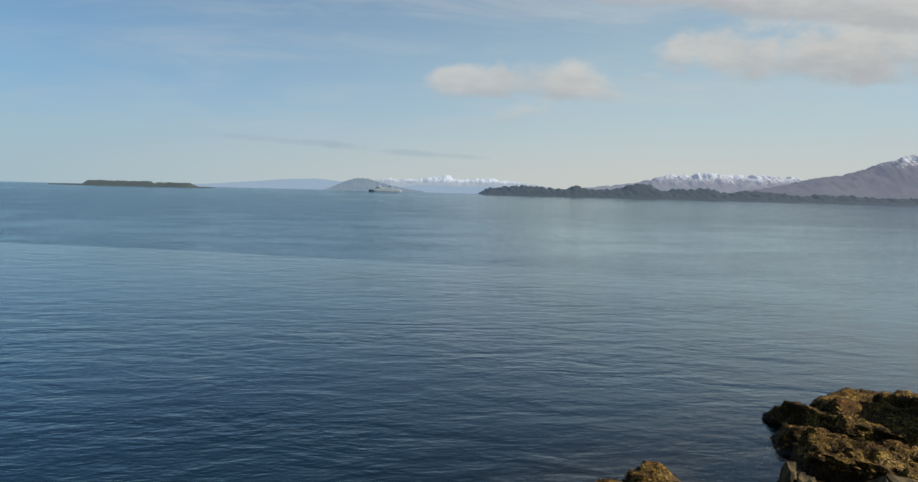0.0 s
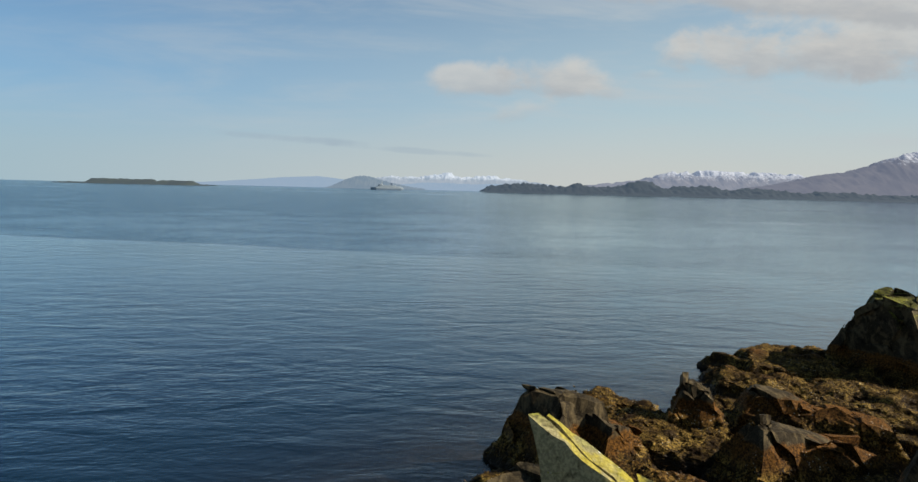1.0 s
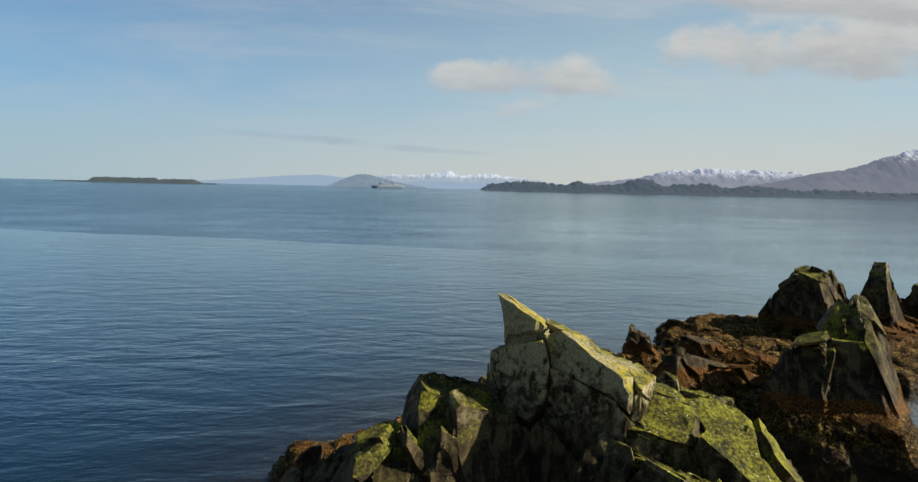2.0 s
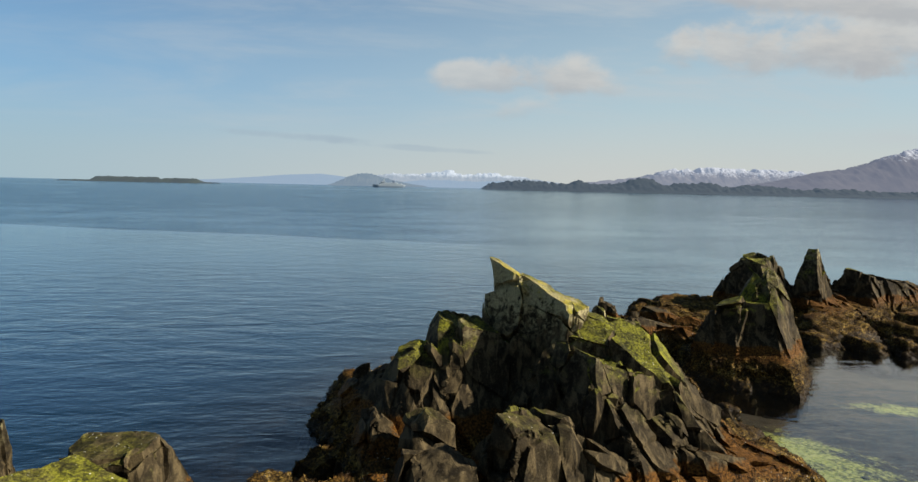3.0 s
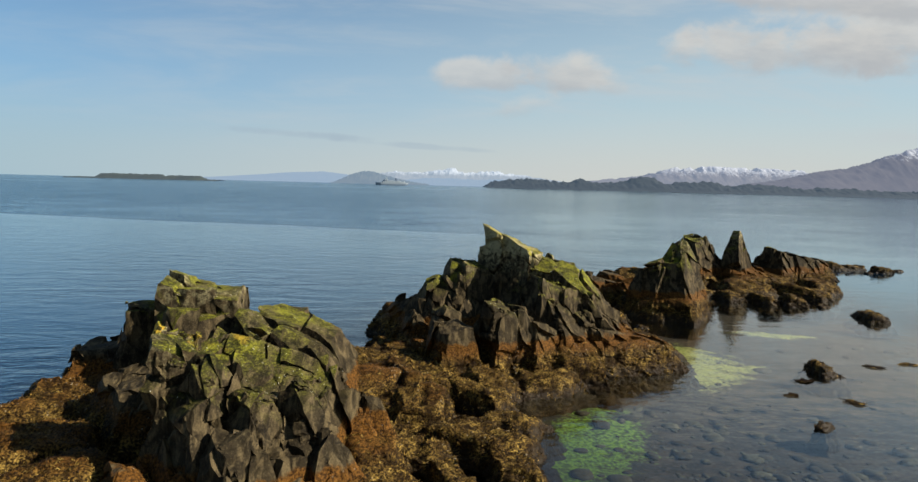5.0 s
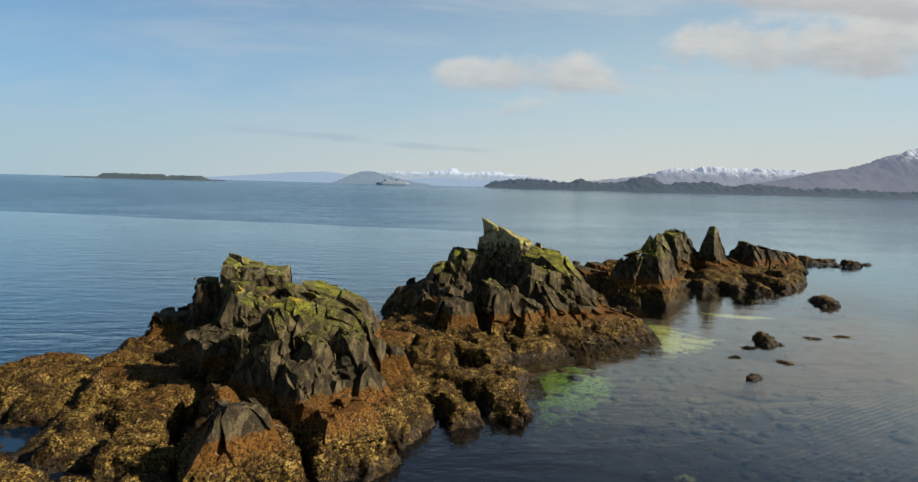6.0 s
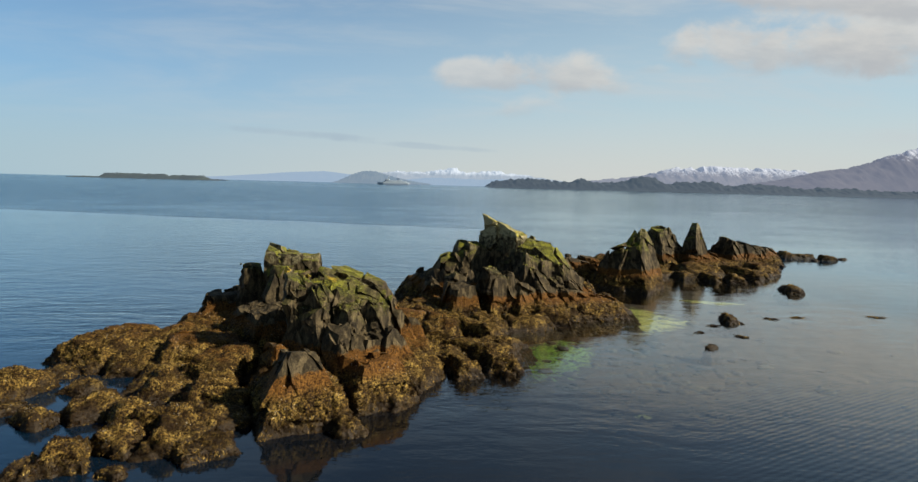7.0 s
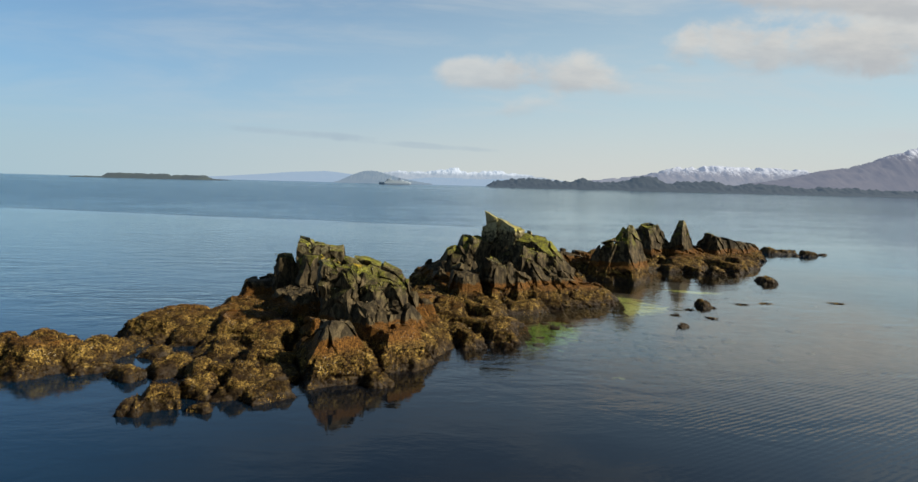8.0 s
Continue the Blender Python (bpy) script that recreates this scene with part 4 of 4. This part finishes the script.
# ---- the main reef with its leaning spire ----
outcrop("rock_outcrop", 3, 17, "tall jagged slate outcrop with pointed spire and mossy ridge", "rock outcrop", [
    ("spire", C(2.45, 17.4, -40, 1.75, 1.9, (-1.9, 6.4, 1.5, 5.15), (-0.2, 0.2), 6, chips=0, block=1.7, rough=0.08)),
    ("crag", C(5.0, 16.5, -22, 5.2, 3.0, (-1.7, 5.3, 0.5, 4.55), (-0.9, 0.6), 6, tilt=0.35, chips=4, block=1.5, rough=0.7)),
    ("crag", C(4.5, 15.3, 24, 3.0, 2.6, (-1.4, 4.3, 1.0, 3.5), (-0.4, 1.2), 6, chips=4, block=1.3)),
    ("crag", C(-0.1, 18.1, 12, 2.1, 2.9, (-0.45, 5.05, 0.9, 4.75), (-0.5, 0.9), 6, block=2.8, rough=0.2, chips=4)),
    ("crag", C(-1.8, 17.3, 24, 1.8, 2.2, (-0.5, 3.3, 0.8, 3.9), (-0.5, 0.8), 6, block=3.0, rough=0.25)),
    ("crag", C(1.6, 13.0, 24, 2.1, 2.3, (-0.9, 3.2, 0.7, 2.9), (-1.0, 0.7), 6, chips=5, rough=0.5, block=1.5)),
    ("boulder", C(0.95, 12.1, 34, 0.75, 0.7, (-0.5, 3.62, 0.5, 3.4), (-0.42, 0.45), 6, base=1.8, chips=2, rough=0.1, block=3.0, tilt=0.3)),
    ("boulder", C(-0.85, 11.9, 14, 1.4, 1.5, (-0.75, 2.5, 0.65, 2.3), (-0.6, 0.6), 6, chips=3, rough=0.25, block=2.4)),
    ("boulder", C(-1.2, 13.9, 30, 1.2, 1.2, (-0.5, 2.75, 0.5, 2.6), (-0.4, 0.5), chips=3, rough=0.3, block=1.8)),
    ("boulder", C(2.9, 12.6, 38, 1.8, 1.9, (-0.6, 2.7, 0.6, 2.2), (-0.5, 0.7), 6, chips=5, rough=0.6, block=1.5)),
    ("crag", C(-2.9, 18.6, 30, 2.2, 3.2, (-1.0, 1.6, 1.5, 2.6), (-1.3, 1.3))),
    ("crag", C(6.8, 16.2, 22, 2.9, 2.3, (-1.2, 3.2, 0.6, 2.3), (-0.6, 0.9), 6, block=1.5)),
    ("boulder", C(7.6, 14.3, 20, 3.6, 2.6, (-2.0, 1.9, 1.4, 1.3), (-0.9, 1.0), 6)),
] + broken(2, (4.3, 13.5, 3.3, 0.9), (5.6, 13.9, 2.9, 0.8), (6.9, 14.7, 2.4, 0.75), (8.0, 15.9, 2.1, 0.7), (6.6, 16.6, 3.5, 0.7),
           (-2.2, 13.0, 2.0, 0.8), (-2.6, 15.4, 2.5, 0.9)), [(-0.6, 24.0, 2.6, 1.6), (-3.6, 22.0, 1.8, 1.3), (3.2, 10.6, 1.4, 0.9), (0.4, 9.8, 1.4, 1.2), (4.8, 12.2, 1.5, 1.2), (9.4, 16.2, 1.4, 0.9), (2.8, 23.6, 2.4, 1.9), (6.4, 23.0, 2.0, 1.4),
    (-4.3, 16.6, 1.1, 0.8), (9.8, 18.2, 1.2, 0.8)], seed=5)

# ---- the weedy shelf behind it ----
outcrop("tidal_shelf", 11, 35, "broad tidal shelf of broken rock under brown rockweed", "reef", [
    ("crag", C(4.2, 31.2, 24, 2.2, 2.2, (-1.0, 2.6, 0.9, 2.4), (-0.8, 0.8), chips=4, rough=0.5, block=1.5)),
    ("boulder", C(5.6, 30.4, 30, 1.7, 1.4, (-0.7, 2.1, 0.9, 1.5), (-0.5, 0.6), chips=3, rough=0.4, block=1.5)),
    ("boulder", C(1.9, 25.2, 20, 1.5, 1.3, (-0.8, 2.5, 0.8, 2.7), (-0.5, 0.5), chips=4, rough=0.4, block=1.6)),
    ("boulder", C(9.4, 32.8, -20, 1.5, 1.3, (-0.5, 2.5, 0.4, 2.3), (-0.25, 0.45), chips=3, rough=0.4, block=1.4)),
    ("slab", C(11.3, 29.3, 8, 3.2, 1.9, (-1.9, 2.3, 1.9, 1.4), (-0.3, 0.35), 6, chips=3, rough=0.4, block=2.0)),
    ("boulder", C(13.8, 32.6, -24, 3.6, 1.6, (-2.2, 1.95, 1.8, 1.25), (-0.5, 0.5), chips=4, rough=0.5, block=1.6)),
] + [("ledge", C(x, y, turn, a, b, (-0.75 * a, z, 0.8 * a, z * 0.75), (-0.45 * b, 0.55 * b), chips=6, rough=0.9, block=0.8, tilt=0.25))
     for x, y, turn, a, b, z in ((7.2, 33.4, -30, 3.0, 1.1, 1.2), (9.0, 31.4, -26, 3.6, 1.3, 1.0), (8.4, 34.2, -34, 2.2, 1.0, 0.6), (12.4, 34.4, -26, 2.8, 1.2, 1.0), (15.2, 37.2, -24, 3.2, 1.3, 1.2),
                                 (18.2, 39.8, -22, 3.4, 1.6, 1.3), (16.6, 34.8, -26, 3.4, 1.2, 0.9), (11.4, 29.0, -24, 3.4, 1.3, 0.9), (19.2, 36.8, -24, 3.2, 1.2, 0.9), (6.0, 27.8, -30, 2.8, 1.4, 1.3))],
    [(4.0, 28.0, 1.6, 1.3), (19.8, 42.8, 2.0, 1.1), (17.4, 31.6, 1.6, 0.7), (2.4, 28.8, 1.4, 0.9), (7.2, 37.0, 0.9, 0.5), (20.4, 33.8, 1.5, 0.7), (13.0, 27.8, 1.4, 0.7), (15.6, 41.6, 1.7, 1.1), (14.4, 40.2, 1.3, 0.8), (17.4, 42.4, 1.6, 1.1), (5.4, 34.8, 1.2, 1.1), (7.4, 35.2, 1.3, 1.1)],
    weed_per_m2=110, seed=6)

# ---- the standing fins ----
outcrop("rock_outcrop", 14, 24, "upright slate fin with a mossy edge and rusty foot", "rock outcrop", [
    ("fin", C(14.4, 25.7, -40, 2.55, 3.1, (-0.15, 5.25, 0.2, 5.15), (1.9, 2.2), 6, chips=1, block=3.6, rough=0.12)),
    ("crag", C(12.9, 26.3, -40, 1.7, 2.2, (-0.4, 3.1, 0.8, 3.7), (0.2, 0.9), 6, chips=2, block=3.2, rough=0.12)),
], [(9.6, 23.6, 1.3, 0.7), (11.0, 21.4, 0.6, 0.5), (12.6, 28.0, 1.8, 1.1)], seed=7, group="fins")
outcrop("rock_outcrop", 22, 39, "squat dark slate stack with a flat jagged top", "rock outcrop", [
    ("fin", C(22.2, 39.8, 30, 2.3, 3.0, (-1.5, 4.15, 0.7, 4.75), (-0.9, 0.9), 6)),
], [(19.8, 36.4, 1.6, 0.9), (23.6, 36.8, 1.5, 1.1)], seed=8, group="fins")
outcrop("rock_outcrop", 29, 39, "dark outcrop with one sharp pinnacle and brown weedy slopes", "rock outcrop", [
    ("pinnacle", C(25.75, 38.9, 34, 2.1, 2.0, (-0.2, 5.1, 0.2, 4.8), (-0.15, 0.25), 6, chips=0, block=4.0, rough=0.08)),
    ("crag", C(27.0, 39.2, 20, 4.4, 4.0, (-2.4, 2.4, 2.6, 2.1), (-1.4, 1.6), 6, tilt=0.3)),
    ("crag", C(30.2, 40.4, 32, 2.5, 2.7, (-0.9, 3.6, 0.9, 3.2), (-0.9, 0.9), 6, tilt=0.2)),
    ("crag", C(32.8, 41.0, 24, 2.6, 2.6, (-1.1, 3.15, 1.0, 2.6), (-0.9, 0.9), tilt=0.2)),
    ("crag", C(35.6, 44.6, 20, 3.2, 3.0, (-1.6, 2.4, 1.6, 1.9), (-1.3, 1.3))),
], [(26.2, 30.8, 1.2, 0.9), (24.0, 31.4, 1.3, 0.8), (27.8, 29.6, 0.7, 0.45), (22.0, 32.6, 1.3, 0.8), (28.4, 34.2, 1.8, 1.4), (24.4, 34.8, 1.8, 1.6), (31.4, 35.8, 1.9, 1.5), (33.6, 39.4, 1.6, 1.4), (37.4, 46.0, 1.4, 1.0), (29.4, 32.4, 1.0, 0.7)], seed=9, group="fins")

# ---- single rocks awash in the lagoon ----
for i, (x, y, r, h) in enumerate(((17.0, 13.3, 0.85, 0.45), (12.5, 6.4, 0.5, 0.30), (28.6, 25.5, 1.25, 0.55), (44.6, 53.2, 1.3, 1.0), (46.6, 52.6, 1.1, 0.6), (48.4, 50.4, 0.9, 0.7), (46.2, 49.4, 0.7, 0.25), (51.4, 52.0, 0.9, 0.2))):
    outcrop("sea_rock", x, y, "small brown weedy rock breaking the surface", "rock", [], [(x, y, r, h)], weed_per_m2=140, seed=20 + i, group="rocks awash")


# ---- distance: islands, wooded shores and snow mountains over the bay ----
def far_ridge(name, profile, y, depth, mat, label, category, rough, canopy=0.0, nx=220, ny=26, seed=0, jag=0.0):
    """Land with a crest that follows (x, height) pairs, from the shore at y to depth metres behind it."""
    px, pz = np.array(profile, float).T
    xs = np.linspace(px[0], px[-1], nx)
    vs = np.linspace(0, 1, ny)
    X, V = np.meshgrid(xs, vs)
    crest = np.interp(X, px, pz)
    shape = step01(V, -0.02, 0.62) * (1 - 0.75 * step01(V, 0.62, 1.0))
    q = np.stack([X.ravel() / rough[0], V.ravel() * depth / rough[0], 0 * X.ravel()], 1)
    n1 = fbm(q, 5, seed).reshape(X.shape)
    Z = crest * shape * (1 + rough[1] * n1)
    if jag:
        Z = Z + jag * crest * shape * (0.5 - np.abs(fbm(q * 3.1, 4, seed + 5).reshape(X.shape))) ** 1
    if canopy:
        c1, _, ident, _ = cells(np.stack([X.ravel() / (1.7 * canopy), V.ravel() * depth / (1.7 * canopy), 0 * X.ravel()], 1), seed + 9)
        Z = Z + (canopy * (0.75 - c1) * (0.5 + ident)).reshape(X.shape) * step01(shape, 0.05, 0.4)
    Z[0] = -3.0
    v = np.stack([X.ravel(), (y + V * depth).ravel(), Z.ravel()], 1)
    i = (np.arange(ny - 1)[:, None] * nx + np.arange(nx - 1)[None, :]).ravel()
    ob = new(name, mesh_of(name, v, np.stack([i, i + 1, i + 1 + nx, i + nx], 1), mat))
    return tagged(ob, label, category, kind="structure")


# Haze colour and share set the glow painted into each far land.
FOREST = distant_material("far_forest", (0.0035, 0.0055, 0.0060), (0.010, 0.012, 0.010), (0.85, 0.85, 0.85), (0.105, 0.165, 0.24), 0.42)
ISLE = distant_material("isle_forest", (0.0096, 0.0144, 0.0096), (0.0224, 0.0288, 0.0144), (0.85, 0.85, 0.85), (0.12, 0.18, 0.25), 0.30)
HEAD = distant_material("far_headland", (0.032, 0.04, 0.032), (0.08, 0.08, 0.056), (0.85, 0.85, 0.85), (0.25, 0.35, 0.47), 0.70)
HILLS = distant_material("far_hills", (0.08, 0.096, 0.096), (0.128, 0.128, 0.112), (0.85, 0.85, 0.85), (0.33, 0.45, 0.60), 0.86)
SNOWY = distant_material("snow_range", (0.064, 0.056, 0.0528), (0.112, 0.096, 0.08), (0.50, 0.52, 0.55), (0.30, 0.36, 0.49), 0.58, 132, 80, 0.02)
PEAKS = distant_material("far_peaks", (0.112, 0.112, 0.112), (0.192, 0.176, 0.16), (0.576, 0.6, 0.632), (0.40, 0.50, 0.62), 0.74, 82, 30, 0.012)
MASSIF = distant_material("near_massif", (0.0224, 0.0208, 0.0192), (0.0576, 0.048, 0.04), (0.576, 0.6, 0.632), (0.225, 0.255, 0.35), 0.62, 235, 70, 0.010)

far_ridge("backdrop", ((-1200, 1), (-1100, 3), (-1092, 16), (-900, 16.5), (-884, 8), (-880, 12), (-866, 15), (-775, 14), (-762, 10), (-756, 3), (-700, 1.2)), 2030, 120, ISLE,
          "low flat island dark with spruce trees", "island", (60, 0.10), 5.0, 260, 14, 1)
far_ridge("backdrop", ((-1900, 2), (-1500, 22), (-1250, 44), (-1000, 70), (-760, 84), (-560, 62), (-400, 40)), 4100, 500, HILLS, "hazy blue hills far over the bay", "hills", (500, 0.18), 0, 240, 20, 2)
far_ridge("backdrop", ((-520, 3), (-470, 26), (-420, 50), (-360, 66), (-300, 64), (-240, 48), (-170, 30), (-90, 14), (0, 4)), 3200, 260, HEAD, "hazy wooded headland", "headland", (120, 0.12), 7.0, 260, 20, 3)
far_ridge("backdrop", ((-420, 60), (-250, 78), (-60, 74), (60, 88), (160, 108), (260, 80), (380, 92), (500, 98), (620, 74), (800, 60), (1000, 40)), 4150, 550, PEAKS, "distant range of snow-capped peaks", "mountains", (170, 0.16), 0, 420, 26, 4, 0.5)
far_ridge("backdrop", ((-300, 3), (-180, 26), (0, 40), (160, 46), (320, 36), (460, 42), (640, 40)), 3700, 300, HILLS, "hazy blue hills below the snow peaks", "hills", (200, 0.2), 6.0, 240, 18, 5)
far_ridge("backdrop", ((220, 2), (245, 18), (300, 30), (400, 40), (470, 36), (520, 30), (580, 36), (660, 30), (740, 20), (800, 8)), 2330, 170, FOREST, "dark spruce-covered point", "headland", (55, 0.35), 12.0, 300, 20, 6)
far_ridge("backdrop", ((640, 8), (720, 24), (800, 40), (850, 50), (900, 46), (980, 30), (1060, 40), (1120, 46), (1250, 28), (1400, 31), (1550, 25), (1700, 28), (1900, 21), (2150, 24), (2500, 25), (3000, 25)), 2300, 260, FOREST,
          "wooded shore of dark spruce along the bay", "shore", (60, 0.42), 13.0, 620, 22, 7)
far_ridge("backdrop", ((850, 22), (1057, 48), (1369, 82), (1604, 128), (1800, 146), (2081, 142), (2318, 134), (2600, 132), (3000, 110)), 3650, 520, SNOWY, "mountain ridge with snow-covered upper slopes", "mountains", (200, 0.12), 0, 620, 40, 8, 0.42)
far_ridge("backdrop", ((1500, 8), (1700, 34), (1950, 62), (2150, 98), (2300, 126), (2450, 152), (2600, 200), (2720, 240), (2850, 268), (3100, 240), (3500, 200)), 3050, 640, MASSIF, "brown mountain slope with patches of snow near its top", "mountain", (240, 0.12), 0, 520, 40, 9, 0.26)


# ---- the ferry out in the bay ----
def ferry(x, y, turn):
    thing = empty_thing("ferry", x, y, 0, "white passenger ferry with dark funnel under way in the bay", "ship")
    thing.rotation_euler = (0, 0, radians(turn))
    # Paints greyed towards blue: the sea haze is put into their colours.
    navy, white, dark, glass = paint("hazed_hull_paint", (0.144, 0.192, 0.24)), paint("hazed_ship_white", (0.256, 0.296, 0.32)), paint("hazed_funnel_paint", (0.16, 0.208, 0.272)), paint("hazed_ship_glass", (0.16, 0.208, 0.256), 0.2)

    def solid(word, mat, outline, z0, z1, flare=0.0, bevel=0.4):
        bm = bmesh.new()
        low = [bm.verts.new((px * (1 - flare), py * (1 - flare), z0)) for px, py in outline]
        high = [bm.verts.new((px, py, z1)) for px, py in outline]
        n = len(outline)
        for i in range(n):
            bm.faces.new((low[i], low[(i + 1) % n], high[(i + 1) % n], high[i]))
        bm.faces.new(high)
        bm.faces.new(low[::-1])
        bmesh.ops.bevel(bm, geom=[e for e in bm.edges if abs(e.verts[0].co.z - e.verts[1].co.z) < 0.01 and e.verts[0].co.z > z0], offset=bevel, segments=1, affect="EDGES")
        me = bpy.data.meshes.new(word)
        bm.to_mesh(me)
        bm.free()
        me.materials.append(mat)
        ob = new(word, me)
        ob.parent = thing
        return ob

    def deck(x0, x1, w):
        return [(x0, -w * 0.6), (x0 + 4, -w), (x1 - 2, -w), (x1, -w * 0.8), (x1, w * 0.8), (x1 - 2, w), (x0 + 4, w), (x0, w * 0.6)]
    hull = [(-58, 0), (-50, -5), (-38, -9.5), (0, -10.5), (50, -10.5), (57, -8), (57, 8), (50, 10.5), (0, 10.5), (-38, 9.5), (-50, 5)]
    solid("hull", navy, hull, -2, 5.5, 0.05)
    solid("upper_hull", white, hull, 5.5, 10.0, 0.0)
    solid("deckhouse", white, deck(-36, 46, 9.5), 10.0, 14.0)
    solid("deckhouse", white, deck(-31, 30, 8.5), 14.0, 17.4)
    bridge = solid("bridge", white, deck(-30, -14, 9.8), 17.4, 20.6)
    solid("funnel", dark, deck(12, 24, 3.2), 17.4, 25.5, 0.0, 0.6)
    solid("mast", white, deck(-20, -18, 0.8), 20.6, 29.0)
    for z in (11.4, 15.2):
        for k in range(12):
            w = solid("window", glass, [(-28 + k * 4.6, -9.62), (-25.6 + k * 4.6, -9.62), (-25.6 + k * 4.6, -9.2), (-28 + k * 4.6, -9.2)] if z < 14 else [(-26 + k * 4.4, -8.62), (-23.6 + k * 4.4, -8.62), (-23.6 + k * 4.4, -8.2), (-26 + k * 4.4, -8.2)], z, z + 1.3, 0.0, 0.05)
    return thing


ferry(-134, 2190, 4)

# ---- unseen hills added behind the camera to keep low sky light off the rocks ----
SKY_BLOCKER = distant_material("sky_blocker_forest", (0.0192, 0.0256, 0.016), (0.048, 0.056, 0.032), (0.8, 0.8, 0.8), (0.1, 0.1, 0.1), 0.0)
far_ridge("backdrop", ((-1500, 60), (-800, 110), (-300, 130), (200, 120), (700, 130), (1300, 70)), -560, 300, SKY_BLOCKER, "unseen dark wooded hills added behind the camera to block low sky", "hills", (120, 0.2), 10.0, 200, 20, 12)


# ---- stones and loose weed in the lagoon ----
def bed_stones():
    rng = np.random.default_rng(5)
    dirs, faces = ico(2)
    vs, fs = [], []
    for i in range(520):
        x, y = (rng.normal(8.5, 3.6), rng.normal(3.5, 4.0)) if i % 3 else (rng.uniform(0, 30), rng.uniform(-10, 22))
        if x < 3 and y > 0:
            continue
        r = 0.08 + 0.26 * rng.random() ** 3
        v = dirs * np.array([r * rng.uniform(0.7, 1.7), r * rng.uniform(0.7, 1.4), r * 0.45]) * (1 + 0.32 * value_noise(dirs * 1.6 + i, 4))[:, None]
        z = float(bed_height(np.array([[x]]), np.array([[y]]))[0, 0])
        vs.append(v + np.array([x, y, z + 0.1 * r]))
        fs.append(faces + len(fs) * len(dirs))
    ob = new("seabed_stones", mesh_of("seabed_stones", np.concatenate(vs), np.concatenate(fs), STONES))
    return tagged(ob, "rounded stones lying on the lagoon bed under water", "stones", kind="stuff")


def bed_stone_material():
    mat, t, bsdf, _ = material("bed_stone")
    geo, p, xyz = place_of(t)
    col = mix_col(t, ramp(t, geo.outputs["Random Per Island"], 0.35, 1.0), (0.026, 0.020, 0.016), (0.080, 0.078, 0.056))
    col = mix_col(t, math_node(t, "MULTIPLY", ramp(t, tex_noise(t, p, 9, 4), 0.42, 0.60), 0.8), col, (0.030, 0.027, 0.015))
    t.links.new(col, bsdf.inputs["Base Color"])
    bsdf.inputs["Roughness"].default_value = 0.9
    return mat


STONES = bed_stone_material()
bed_stones()


def kelp_raft(x, y, size, turn, seed):
    """A few long blades afloat, lying on the surface."""
    rng = np.random.default_rng(seed)
    raft = empty_thing("kelp", x, y, 0, "brown kelp blades afloat on the lagoon", "kelp", "floating kelp")
    for k in range(9):
        bm = bmesh.new()
        a = radians(turn + rng.normal(0, 14))
        px, py = rng.normal(0, 0.16 * size, 2)
        w, n, last = 0.07 * rng.uniform(0.6, 1.3), 7, None
        for i in range(n + 1):
            f = i / n
            cx, cy = px + math.cos(a) * (f - 0.5) * size + 0.05 * math.sin(9 * f + k), py + math.sin(a) * (f - 0.5) * size + 0.05 * math.cos(7 * f + k)
            half = w * (0.25 + math.sin(math.pi * min(0.97, f + 0.03)))
            z = 0.012 + 0.004 * k + 0.02 * math.sin(6 * f + 2 * k) ** 2
            pair = [bm.verts.new((cx - math.sin(a) * half * s, cy + math.cos(a) * half * s, z)) for s in (-1, 1)]
            if last:
                bm.faces.new((last[0], last[1], pair[1], pair[0]))
            last = pair
        bmesh.ops.solidify(bm, geom=bm.faces[:], thickness=0.012)
        me = bpy.data.meshes.new("blade")
        bm.to_mesh(me)
        bm.free()
        me.materials.append(WEED)
        part_mesh("blade", me, raft, None)
    return raft


for i, (x, y, size, turn) in enumerate(((20.2, 14.0, 0.9, 160), (22.4, 14.6, 0.8, 20), (15.6, 9.0, 0.7, 150), (13.4, 9.9, 0.5, 40), (28.4, 15.2, 1.1, 170), (15.2, 11.8, 0.7, 10))):
    kelp_raft(x, y, size, turn, 60 + i)
